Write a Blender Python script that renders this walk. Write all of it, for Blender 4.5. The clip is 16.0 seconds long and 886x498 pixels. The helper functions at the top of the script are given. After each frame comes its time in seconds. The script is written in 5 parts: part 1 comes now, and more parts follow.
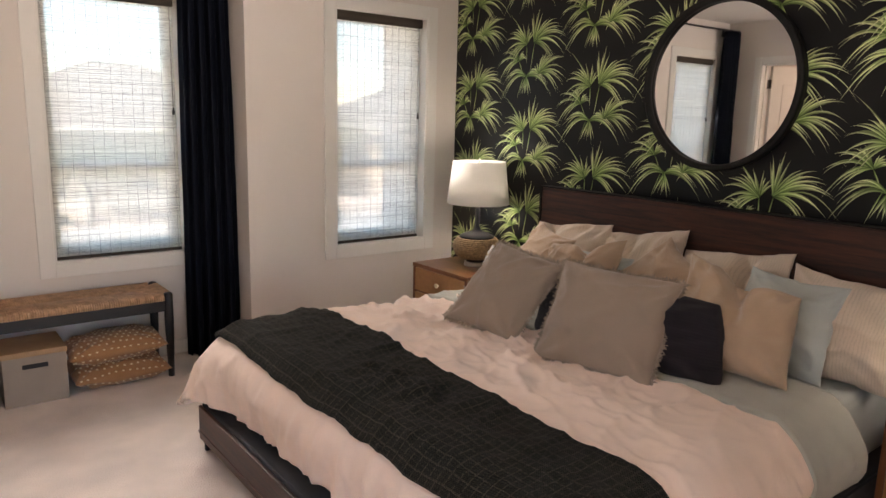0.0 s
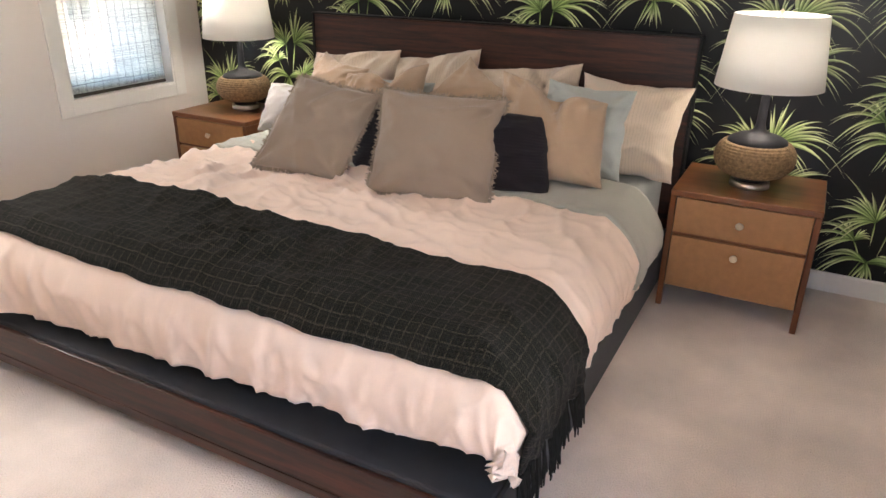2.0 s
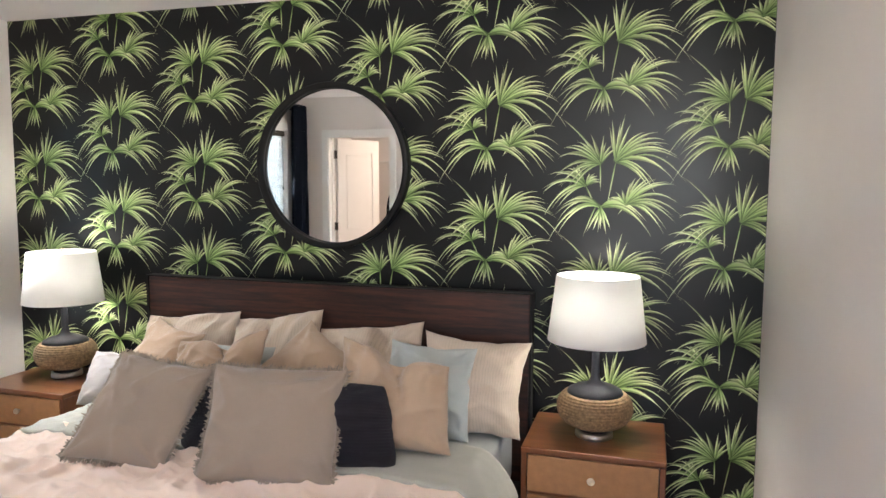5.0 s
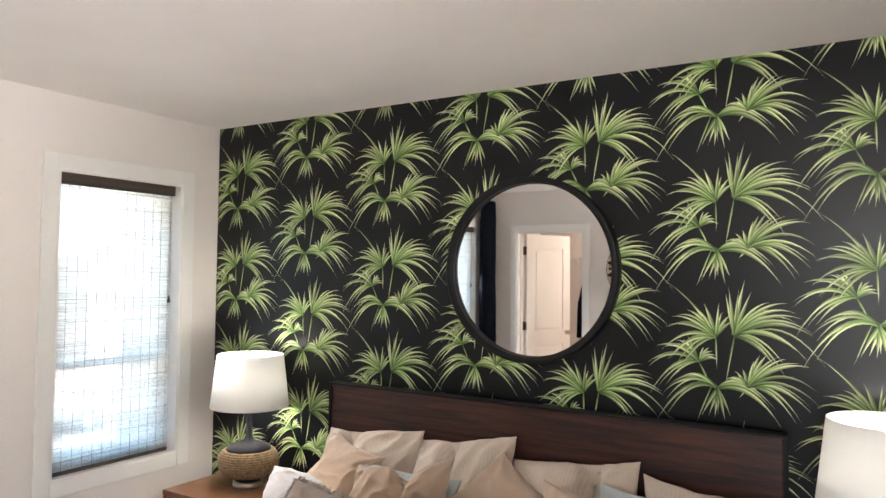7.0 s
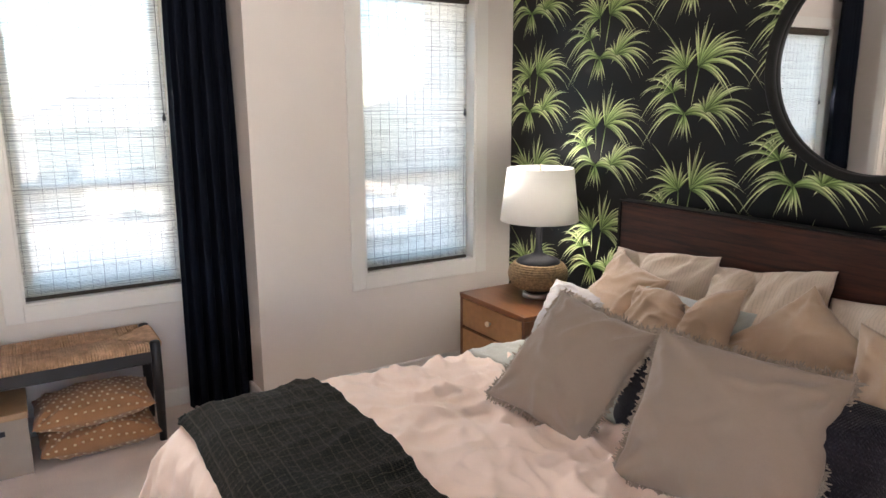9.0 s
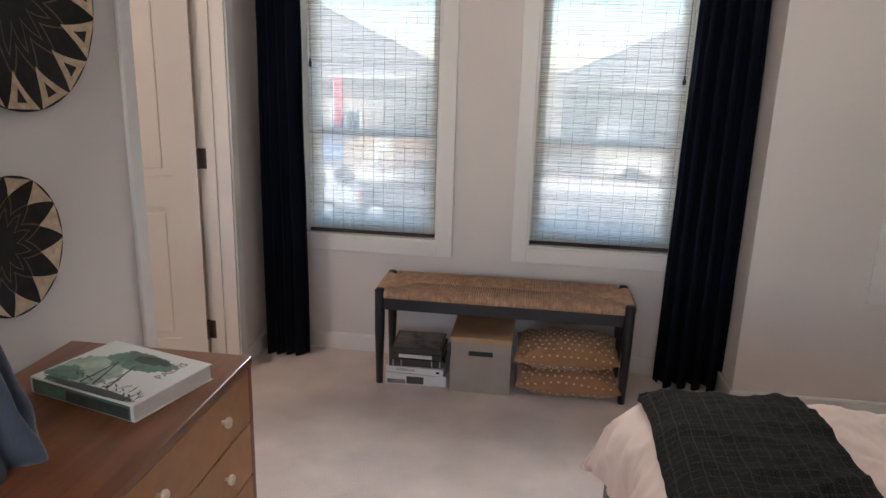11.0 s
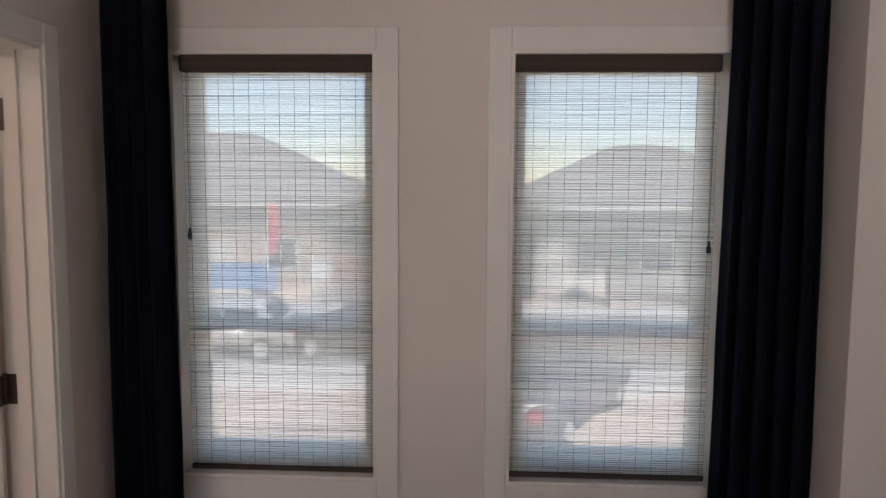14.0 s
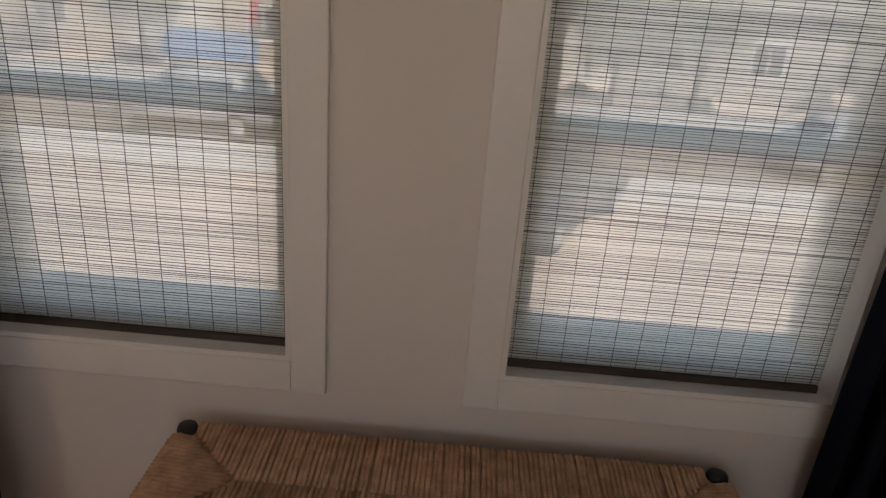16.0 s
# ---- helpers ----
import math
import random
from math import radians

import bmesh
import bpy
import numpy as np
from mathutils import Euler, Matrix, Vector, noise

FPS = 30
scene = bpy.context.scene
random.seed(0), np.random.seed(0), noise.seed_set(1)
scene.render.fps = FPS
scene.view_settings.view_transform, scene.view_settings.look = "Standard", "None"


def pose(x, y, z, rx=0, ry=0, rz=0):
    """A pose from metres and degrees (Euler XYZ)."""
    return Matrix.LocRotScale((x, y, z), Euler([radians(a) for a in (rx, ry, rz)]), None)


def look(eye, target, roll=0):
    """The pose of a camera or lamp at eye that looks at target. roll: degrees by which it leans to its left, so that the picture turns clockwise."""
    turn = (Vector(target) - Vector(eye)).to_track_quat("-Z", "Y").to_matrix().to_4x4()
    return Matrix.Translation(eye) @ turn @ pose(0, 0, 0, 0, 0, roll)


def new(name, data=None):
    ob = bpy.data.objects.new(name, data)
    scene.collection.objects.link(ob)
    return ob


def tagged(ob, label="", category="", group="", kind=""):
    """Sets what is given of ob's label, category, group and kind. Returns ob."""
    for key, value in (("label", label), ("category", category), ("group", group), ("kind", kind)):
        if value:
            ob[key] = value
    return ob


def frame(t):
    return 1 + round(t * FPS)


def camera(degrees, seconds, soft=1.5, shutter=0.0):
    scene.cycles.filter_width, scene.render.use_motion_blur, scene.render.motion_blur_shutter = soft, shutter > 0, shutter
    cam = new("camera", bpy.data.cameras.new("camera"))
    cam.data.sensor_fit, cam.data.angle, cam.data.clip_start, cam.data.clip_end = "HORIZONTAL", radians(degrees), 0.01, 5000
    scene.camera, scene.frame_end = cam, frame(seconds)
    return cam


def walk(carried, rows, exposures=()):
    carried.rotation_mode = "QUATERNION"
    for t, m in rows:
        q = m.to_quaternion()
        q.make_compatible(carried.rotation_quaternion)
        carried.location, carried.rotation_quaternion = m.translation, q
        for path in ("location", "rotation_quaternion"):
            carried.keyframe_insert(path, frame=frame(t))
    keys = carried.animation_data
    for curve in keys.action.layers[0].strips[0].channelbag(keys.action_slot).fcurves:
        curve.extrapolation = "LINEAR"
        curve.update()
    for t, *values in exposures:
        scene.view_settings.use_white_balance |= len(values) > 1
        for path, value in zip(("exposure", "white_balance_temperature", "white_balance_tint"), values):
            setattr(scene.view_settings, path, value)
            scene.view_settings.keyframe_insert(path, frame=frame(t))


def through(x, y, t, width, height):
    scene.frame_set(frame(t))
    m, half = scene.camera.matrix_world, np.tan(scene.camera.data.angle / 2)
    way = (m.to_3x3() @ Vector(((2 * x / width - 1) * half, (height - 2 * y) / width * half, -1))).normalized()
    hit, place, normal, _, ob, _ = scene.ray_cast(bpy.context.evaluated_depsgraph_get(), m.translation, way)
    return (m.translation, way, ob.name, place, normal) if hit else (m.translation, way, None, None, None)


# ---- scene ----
cam = camera(64.9, 16.0)
PATH = [
    (0, (0.43, 0.107, 1.494), (1.643, 1.654, 1.125), 1.5),
    (0.5, (0.495, 0.228, 1.47), (1.877, 1.567, 0.924), 1.1),
    (1, (0.492, 0.319, 1.45), (2.005, 1.442, 0.78), 1.6),
    (1.5, (0.361, 0.439, 1.435), (1.96, 1.38, 0.688), 0.6),
    (2, (0.233, 0.514, 1.435), (1.86, 1.369, 0.646), 0.8),
    (2.5, (0.2, 0.514, 1.43), (1.815, 1.359, 0.605), 1.2),
    (3, (0.187, 0.496, 1.462), (1.862, 1.32, 0.744), 1.0),
    (3.5, (0.211, 0.495, 1.492), (2.01, 1.184, 0.955), 0.9),
    (4, (0.224, 0.49, 1.516), (2.114, 1.021, 1.131), 0.9),
    (4.2, (0.238, 0.49, 1.541), (2.16, 0.958, 1.24), 1.0),
    (6.3, (0.649, 0.536, 1.622), (2.45, 1.402, 1.706), 1.5),
    (6.5, (0.676, 0.585, 1.573), (2.451, 1.498, 1.693), 1.5),
    (7, (0.751, 0.738, 1.665), (2.458, 1.778, 1.737), 0.7),
    (7.5, (0.882, 0.754, 1.594), (2.449, 1.996, 1.589), -0.1),
    (8, (1.0, 0.768, 1.606), (2.448, 2.121, 1.336), 0.4),
    (8.5, (1.071, 0.738, 1.579), (2.401, 2.183, 1.201), 0.2),
    (9, (1.071, 0.76, 1.556), (2.109, 2.42, 1.145), -0.2),
    (9.5, (1.171, 0.812, 1.558), (1.787, 2.661, 1.108), 0.0),
    (9.8, (1.144, 0.883, 1.531), (1.573, 2.782, 1.075), 1.1),
    (10, (1.172, 0.89, 1.545), (1.455, 2.814, 1.081), 0.9),
    (10.2, (1.108, 0.903, 1.554), (1.244, 2.84, 1.074), 1.5),
    (12.3, (1.069, 1.139, 1.529), (0.642, 3.019, 0.996), -0.1),
    (12.5, (1.044, 1.216, 1.551), (0.681, 3.115, 1.037), -0.0),
    (13, (1.007, 1.477, 1.598), (0.772, 3.418, 1.178), 0.2),
    (13.5, (1.015, 1.75, 1.68), (0.804, 3.713, 1.364), 0.5),
    (14, (0.951, 2.001, 1.705), (0.859, 3.99, 1.52), 0.4),
    (14.2, (0.901, 2.121, 1.714), (0.893, 4.115, 1.558), 0.2),
    (14.5, (0.911, 2.265, 1.693), (0.956, 4.255, 1.493), 0.3),
    (15, (1.043, 2.562, 1.589), (1.041, 4.518, 1.171), 1.0),
    (15.5, (1.024, 2.827, 1.509), (1.054, 4.731, 0.9), 3.2),
    (16, (0.948, 3.096, 1.48), (0.911, 4.944, 0.717), 4.5),
]
EXPOSURE = [(0.0, 2.65, 7200, 17), (1.0, 3.15, 7000, 14), (2.5, 3.35, 6600, 11), (4.0, 3.55, 6050, 8), (6.5, 3.5, 6250, 10), (7.0, 3.42, 6250, 10), (8.0, 3.3, 6350, 12), (9.0, 3.1, 6450, 13), (9.5, 2.55, 6150, 12), (10.0, 2.25, 5900, 12), (12.5, 2.6, 6900, 17), (13.5, 1.95, 6750, 18), (14.0, 1.72, 6650, 18), (14.5, 1.5, 6500, 19), (16.0, 1.42, 7400, 19)]
walk(cam, [(t, look(eye, target, roll)) for t, eye, target, roll in PATH], EXPOSURE)

# ---- world, sun, lamps ----
SUN_EL, SUN_AZ = radians(52), radians(160)
world = bpy.data.worlds.new("sky")
scene.world = world
world.use_nodes = True
wn = world.node_tree.nodes
sky = wn.new("ShaderNodeTexSky")
sky.sky_type = "NISHITA"
sky.sun_disc = False
sky.air_density, sky.dust_density, sky.ozone_density = 1.0, 0.3, 2.0
sky.sun_elevation, sky.sun_rotation = SUN_EL, SUN_AZ
wn["Background"].inputs["Strength"].default_value = 0.135
world.node_tree.links.new(sky.outputs[0], wn["Background"].inputs["Color"])


def lamp(name, kind, m, energy, color, size=0.1, size_y=None, shape="RECTANGLE"):
    data = bpy.data.lights.new(name, kind)
    data.energy, data.color = energy, color
    if kind == "AREA":
        data.size = size
        if size_y:
            data.shape, data.size_y = shape, size_y
    elif kind == "SUN":
        data.angle = size
    else:
        data.shadow_soft_size = size
    ob = new(name, data)
    ob.matrix_world = m
    return ob


to_sun = Vector((math.sin(SUN_AZ) * math.cos(SUN_EL), math.cos(SUN_AZ) * math.cos(SUN_EL), math.sin(SUN_EL)))
lamp("sun", "SUN", look(to_sun * 50, (0, 0, 0)), 4.0, (1.0, 0.95, 0.88), radians(0.5))

# ---- plan, in metres ----
XE, YS, XW, YB, YN, XJ, ZC = 3.645, 0.0, -0.325, 4.42, 4.105, 2.072, 2.53
OUT = 4.66            # outer face of the north wall
HEAD, SILL = 2.158, 0.64
WINDOWS = [(-0.112, 0.606, YB), (1.068, 1.802, YB), (2.66, 3.38, YN)]
DOOR = (3.265, 4.02, 2.10)
GROUND = -3.1


# ---- materials ----
def mat(name, color, rough=0.6, var=0.10, scale=6.0, fine=120.0, bump=0.15, metal=0.0, stretch=(1, 1, 1), sheen=0.0, dist=0.002, coat=0.0, spec=0.5):
    """Base colour varied at two scales, with fine relief."""
    m = bpy.data.materials.new(name)
    m.use_nodes = True
    nt = m.node_tree
    n, l = nt.nodes, nt.links
    bs = n["Principled BSDF"]
    tc, mp = n.new("ShaderNodeTexCoord"), n.new("ShaderNodeMapping")
    mp.inputs["Scale"].default_value = stretch
    l.new(tc.outputs["Object"], mp.inputs[0])
    big, small = n.new("ShaderNodeTexNoise"), n.new("ShaderNodeTexNoise")
    big.inputs["Scale"].default_value, small.inputs["Scale"].default_value = scale, fine
    big.inputs["Detail"].default_value, small.inputs["Detail"].default_value = 4, 3
    for t in (big, small):
        l.new(mp.outputs[0], t.inputs["Vector"])
    mix = n.new("ShaderNodeMath")
    mix.operation = "MULTIPLY_ADD"
    mix.inputs[1].default_value = 0.35
    l.new(small.outputs[0], mix.inputs[0])
    l.new(big.outputs[0], mix.inputs[2])
    ramp = n.new("ShaderNodeValToRGB")
    e = ramp.color_ramp.elements
    e[0].position, e[1].position = 0.42, 0.92
    e[0].color = (*[max(0, c * (1 - var)) for c in color], 1)
    e[1].color = (*[min(1, c * (1 + var)) for c in color], 1)
    l.new(mix.outputs[0], ramp.inputs[0])
    out = ramp.outputs[0]
    l.new(out, bs.inputs["Base Color"])
    bs.inputs["Roughness"].default_value = rough
    bs.inputs["Metallic"].default_value = metal
    bs.inputs["Specular IOR Level"].default_value = spec
    if sheen:
        bs.inputs["Sheen Weight"].default_value = sheen
        bs.inputs["Sheen Roughness"].default_value = 0.5
    if coat:
        bs.inputs["Coat Weight"].default_value = coat
        bs.inputs["Coat Roughness"].default_value = 0.25
    if bump:
        b = n.new("ShaderNodeBump")
        b.inputs["Strength"].default_value, b.inputs["Distance"].default_value = bump, dist
        l.new(small.outputs[0], b.inputs["Height"])
        l.new(b.outputs[0], bs.inputs["Normal"])
    return m


def weave(name, color, hollow_tone, spacing, rough=0.9, depth=0.35, line=None, every=0.03, one_way=False, sheen=0.3, var=0.12, spec=0.3):
    """Woven cloth on the mesh's UV in metres: warp and weft relief, slubs, and if line is given a sparse windowpane check."""
    m = mat(name, color, rough, var, 9.0, 260.0, 0, sheen=sheen, spec=spec)
    nt = m.node_tree
    n, l = nt.nodes, nt.links
    bs = n["Principled BSDF"]
    uv, sep = n.new("ShaderNodeUVMap"), n.new("ShaderNodeSeparateXYZ")
    l.new(uv.outputs[0], sep.inputs[0])

    def calc(op, a, b=None):
        k = n.new("ShaderNodeMath")
        k.operation = op
        for i, v in enumerate((a, b)):
            if v is None:
                continue
            if isinstance(v, (int, float)):
                k.inputs[i].default_value = v
            else:
                l.new(v, k.inputs[i])
        return k.outputs[0]
    su = calc("SINE", calc("MULTIPLY", sep.outputs[0], math.tau / spacing))
    sv = calc("SINE", calc("MULTIPLY", sep.outputs[1], math.tau / spacing))
    h = calc("ADD", calc("MULTIPLY", su, sv), calc("MULTIPLY", su, 0.3))
    slub = n.new("ShaderNodeTexNoise")
    slub.inputs["Scale"].default_value = 180
    l.new(uv.outputs[0], slub.inputs["Vector"])
    h = calc("ADD", h, calc("MULTIPLY", slub.outputs[0], 1.6))
    base = bs.inputs["Base Color"].links[0].from_socket
    if line:
        def stripe(s):
            return band(s, every, 0.16 if one_way else 0.06)

        def band(s, gap, half):
            f = calc("FRACT", calc("DIVIDE", s, gap))
            return calc("LESS_THAN", calc("ABSOLUTE", calc("SUBTRACT", f, 0.5)), half)
        dash = calc("GREATER_THAN", slub.outputs[0], 0.46)
        fac = calc("MULTIPLY", calc("MULTIPLY", stripe(sep.outputs[0]) if one_way else calc("MAXIMUM", stripe(sep.outputs[0]), stripe(sep.outputs[1])), dash), 0.3 if one_way else 0.42)
        if not one_way:
            # fainter flecks of the same yarn between the lines
            fleck = n.new("ShaderNodeTexNoise")
            fleck.inputs["Scale"].default_value = 420
            l.new(uv.outputs[0], fleck.inputs["Vector"])
            fine = calc("MAXIMUM", band(sep.outputs[0], every / 3.1, 0.13), band(sep.outputs[1], every / 3.1, 0.13))
            fac = calc("MAXIMUM", fac, calc("MULTIPLY", calc("MULTIPLY", fine, calc("GREATER_THAN", fleck.outputs[0], 0.52)), 0.26))
        mx = n.new("ShaderNodeMix")
        mx.data_type = "RGBA"
        l.new(fac, mx.inputs[0])
        l.new(base, mx.inputs[6])
        mx.inputs[7].default_value = (*line, 1)
        base = mx.outputs[2]
    # shade in the hollows of the weave is multiplied into the base colour
    dk = n.new("ShaderNodeMix")
    dk.data_type, dk.blend_type = "RGBA", "MULTIPLY"
    dk.inputs[0].default_value = 0.35
    l.new(base, dk.inputs[6])
    gr = n.new("ShaderNodeMapRange")
    gr.inputs["From Min"].default_value, gr.inputs["From Max"].default_value = -0.5, 2.0
    gr.inputs["To Min"].default_value = hollow_tone
    l.new(h, gr.inputs[0])
    l.new(gr.outputs[0], dk.inputs[7])
    l.new(dk.outputs[2], bs.inputs["Base Color"])
    b = n.new("ShaderNodeBump")
    b.inputs["Strength"].default_value, b.inputs["Distance"].default_value = depth, 0.0015
    l.new(h, b.inputs["Height"])
    l.new(b.outputs[0], bs.inputs["Normal"])
    return m


def wood(name, dark, light, axis, rough=0.35, scale=14.0, coat=0.0):
    """Straight-grained wood along axis 0, 1 or 2."""
    m = bpy.data.materials.new(name)
    m.use_nodes = True
    n, l = m.node_tree.nodes, m.node_tree.links
    bs = n["Principled BSDF"]
    tc, mp, oi, add = n.new("ShaderNodeTexCoord"), n.new("ShaderNodeMapping"), n.new("ShaderNodeObjectInfo"), n.new("ShaderNodeVectorMath")
    s = [1.0, 1.0, 1.0]
    s[axis] = 0.06
    mp.inputs["Scale"].default_value = s
    l.new(tc.outputs["Object"], add.inputs[0])
    l.new(oi.outputs["Random"], add.inputs[1])
    l.new(add.outputs[0], mp.inputs[0])
    a, b = n.new("ShaderNodeTexNoise"), n.new("ShaderNodeTexNoise")
    a.inputs["Scale"].default_value, b.inputs["Scale"].default_value = scale, scale * 9
    a.inputs["Detail"].default_value, a.inputs["Distortion"].default_value = 6, 0.6
    b.inputs["Detail"].default_value = 3
    for t in (a, b):
        l.new(mp.outputs[0], t.inputs["Vector"])
    k = n.new("ShaderNodeMath")
    k.operation = "MULTIPLY_ADD"
    k.inputs[1].default_value = 0.4
    l.new(b.outputs[0], k.inputs[0])
    l.new(a.outputs[0], k.inputs[2])
    r = n.new("ShaderNodeValToRGB")
    r.color_ramp.elements[0].position, r.color_ramp.elements[1].position = 0.48, 0.92
    r.color_ramp.elements[0].color, r.color_ramp.elements[1].color = (*dark, 1), (*light, 1)
    l.new(k.outputs[0], r.inputs[0])
    l.new(r.outputs[0], bs.inputs["Base Color"])
    bs.inputs["Roughness"].default_value = rough
    if coat:
        bs.inputs["Coat Weight"].default_value, bs.inputs["Coat Roughness"].default_value = coat, 0.2
    bp = n.new("ShaderNodeBump")
    bp.inputs["Strength"].default_value, bp.inputs["Distance"].default_value = 0.25, 0.001
    l.new(b.outputs[0], bp.inputs["Height"])
    l.new(bp.outputs[0], bs.inputs["Normal"])
    return m


def see_through(name, color, clear, gaps=0.0, through=0.82):
    """Sheer cloth: part open, part diffusing. gaps: horizontal streaks of the weave."""
    m = bpy.data.materials.new(name)
    m.use_nodes = True
    n, l = m.node_tree.nodes, m.node_tree.links
    n.remove(n["Principled BSDF"])
    tr, di, tl, mx, mx2 = n.new("ShaderNodeBsdfTransparent"), n.new("ShaderNodeBsdfDiffuse"), n.new("ShaderNodeBsdfTranslucent"), n.new("ShaderNodeMixShader"), n.new("ShaderNodeMixShader")
    di.inputs[0].default_value = tl.inputs[0].default_value = (*color, 1)
    mx.inputs[0].default_value = through
    l.new(di.outputs[0], mx.inputs[1])
    l.new(tl.outputs[0], mx.inputs[2])
    if gaps:
        tc, mp, no, mr = n.new("ShaderNodeTexCoord"), n.new("ShaderNodeMapping"), n.new("ShaderNodeTexNoise"), n.new("ShaderNodeMapRange")
        mp.inputs["Scale"].default_value = (6, 1, 330)
        no.inputs["Scale"].default_value, no.inputs["Detail"].default_value = 1.0, 2
        l.new(tc.outputs["Object"], mp.inputs[0])
        l.new(mp.outputs[0], no.inputs["Vector"])
        mr.inputs["From Min"].default_value, mr.inputs["From Max"].default_value = 0.3, 0.7
        mr.inputs["To Min"].default_value, mr.inputs["To Max"].default_value = clear - gaps, clear + gaps
        l.new(no.outputs[0], mr.inputs[0])
        l.new(mr.outputs[0], mx2.inputs[0])
    else:
        mx2.inputs[0].default_value = clear
    l.new(mx.outputs[0], mx2.inputs[1])
    l.new(tr.outputs[0], mx2.inputs[2])
    l.new(mx2.outputs[0], n["Material Output"].inputs[0])
    return m


def glass(name):
    m = bpy.data.materials.new(name)
    m.use_nodes = True
    n, l = m.node_tree.nodes, m.node_tree.links
    n.remove(n["Principled BSDF"])
    tr, gl, mx, fr = n.new("ShaderNodeBsdfTransparent"), n.new("ShaderNodeBsdfGlossy"), n.new("ShaderNodeMixShader"), n.new("ShaderNodeFresnel")
    tr.inputs[0].default_value = (0.93, 0.96, 0.95, 1)
    gl.inputs["Roughness"].default_value = 0.02
    l.new(fr.outputs[0], mx.inputs[0])
    l.new(tr.outputs[0], mx.inputs[1])
    l.new(gl.outputs[0], mx.inputs[2])
    l.new(mx.outputs[0], n["Material Output"].inputs[0])
    return m


PAINT = mat("wall_paint", (0.76, 0.705, 0.665), 0.7, 0.03, 1.5, 260, 0.12)
CEIL = mat("ceiling_paint", (0.83, 0.79, 0.76), 0.85, 0.03, 2, 180, 0.25)
WHITE = mat("white_trim_paint", (0.80, 0.78, 0.75), 0.4, 0.03, 3, 90, 0.05)
CARPET = mat("carpet_pile", (0.78, 0.665, 0.595), 0.95, 0.19, 3.2, 170, 0.9, sheen=0.3, dist=0.006)
PAPER = mat("wallpaper_ground", (0.0042, 0.0042, 0.0052), 0.34, 0.35, 5, 300, 0.06, spec=0.30)
WALNUT = wood("dark_walnut", (0.007, 0.0026, 0.002), (0.075, 0.021, 0.010), 1, 0.44, 42)
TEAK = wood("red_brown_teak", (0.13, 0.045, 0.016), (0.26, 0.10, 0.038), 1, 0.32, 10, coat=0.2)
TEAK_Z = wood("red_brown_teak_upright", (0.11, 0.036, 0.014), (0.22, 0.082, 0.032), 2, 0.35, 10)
OAK = mat("tan_drawer_linen", (0.41, 0.205, 0.085), 0.5, 0.10, 30, 420, 0.3)
RAILGREY = mat("charcoal_upholstery", (0.036, 0.037, 0.041), 0.75, 0.15, 12, 380, 0.3, sheen=0.08, spec=0.25)
PINK = weave("blush_linen", (0.93, 0.735, 0.615), 0.75, 0.0022, 0.9, 0.2, sheen=0.25, var=0.05)
SAGE = weave("grey_sage_linen", (0.44, 0.43, 0.365), 0.7, 0.0022, 0.9, 0.2, var=0.06)
SHEET = weave("pale_blue_green_cotton", (0.44, 0.465, 0.44), 0.8, 0.002, 0.85, 0.15, var=0.05)
TAUPE = weave("taupe_linen", (0.325, 0.250, 0.194), 0.7, 0.0024, 0.9, 0.25, var=0.03)
TAN = weave("tan_linen", (0.49, 0.350, 0.238), 0.7, 0.0024, 0.9, 0.25, var=0.07)
CREAM = weave("cream_striped_linen", (0.70, 0.570, 0.445), 0.65, 0.004, 0.9, 0.5, line=(0.40, 0.32, 0.23), every=0.011, one_way=True, var=0.06)
PALE = weave("pale_cotton", (0.40, 0.36, 0.335), 0.75, 0.0022, 0.9, 0.2, var=0.06)
NAVY = weave("navy_waffle_knit", (0.023, 0.0195, 0.025), 0.3, 0.009, 0.95, 1.0, var=0.2, sheen=0.1, spec=0.1)
THROW = weave("charcoal_wool_check", (0.013, 0.0125, 0.0105), 0.2, 0.0075, 0.95, 0.9, line=(0.13, 0.108, 0.080), every=0.031, sheen=0.035, var=0.3, spec=0.10)
FRINGE = mat("charcoal_yarn", (0.018, 0.0165, 0.015), 0.95, 0.25, 40, 300, 0.3, spec=0.1)
TAUPE_YARN = mat("frayed_linen_yarn", (0.33, 0.265, 0.21), 0.95, 0.3, 40, 300, 0.3)
VELVET = mat("navy_velvet", (0.0055, 0.0075, 0.014), 0.8, 0.2, 8, 200, 0.2, spec=0.08)
BLACK = mat("black_paint", (0.012, 0.012, 0.016), 0.45, 0.2, 10, 120, 0.1)
BLACKWOOD = mat("black_stained_wood", (0.007, 0.006, 0.006), 0.6, 0.3, 20, 200, 0.2, spec=0.3)
RUSH = mat("woven_rush", (0.56, 0.35, 0.215), 0.75, 0.3, 30, 160, 0.5, stretch=(1, 1, 1), dist=0.002)
ROPE = mat("lamp_rope", (0.26, 0.17, 0.088), 0.8, 0.5, 70, 220, 1.0, dist=0.003)
LAMPDARK = mat("lamp_dark_glaze", (0.020, 0.020, 0.025), 0.55, 0.15, 15, 100, 0.1, spec=0.25)
NICKEL = mat("brushed_nickel", (0.55, 0.50, 0.44), 0.35, 0.08, 20, 200, 0.05, metal=1.0)
HINGE = mat("dark_nickel_hinge", (0.14, 0.12, 0.11), 0.4, 0.1, 20, 100, 0.05, metal=1.0)
KNOB = mat("pale_wood_knob", (0.72, 0.58, 0.42), 0.5, 0.1, 30, 100, 0.1)
SHADE = see_through("lamp_shade_linen", (0.90, 0.885, 0.85), 0.005, 0.0, 0.17)
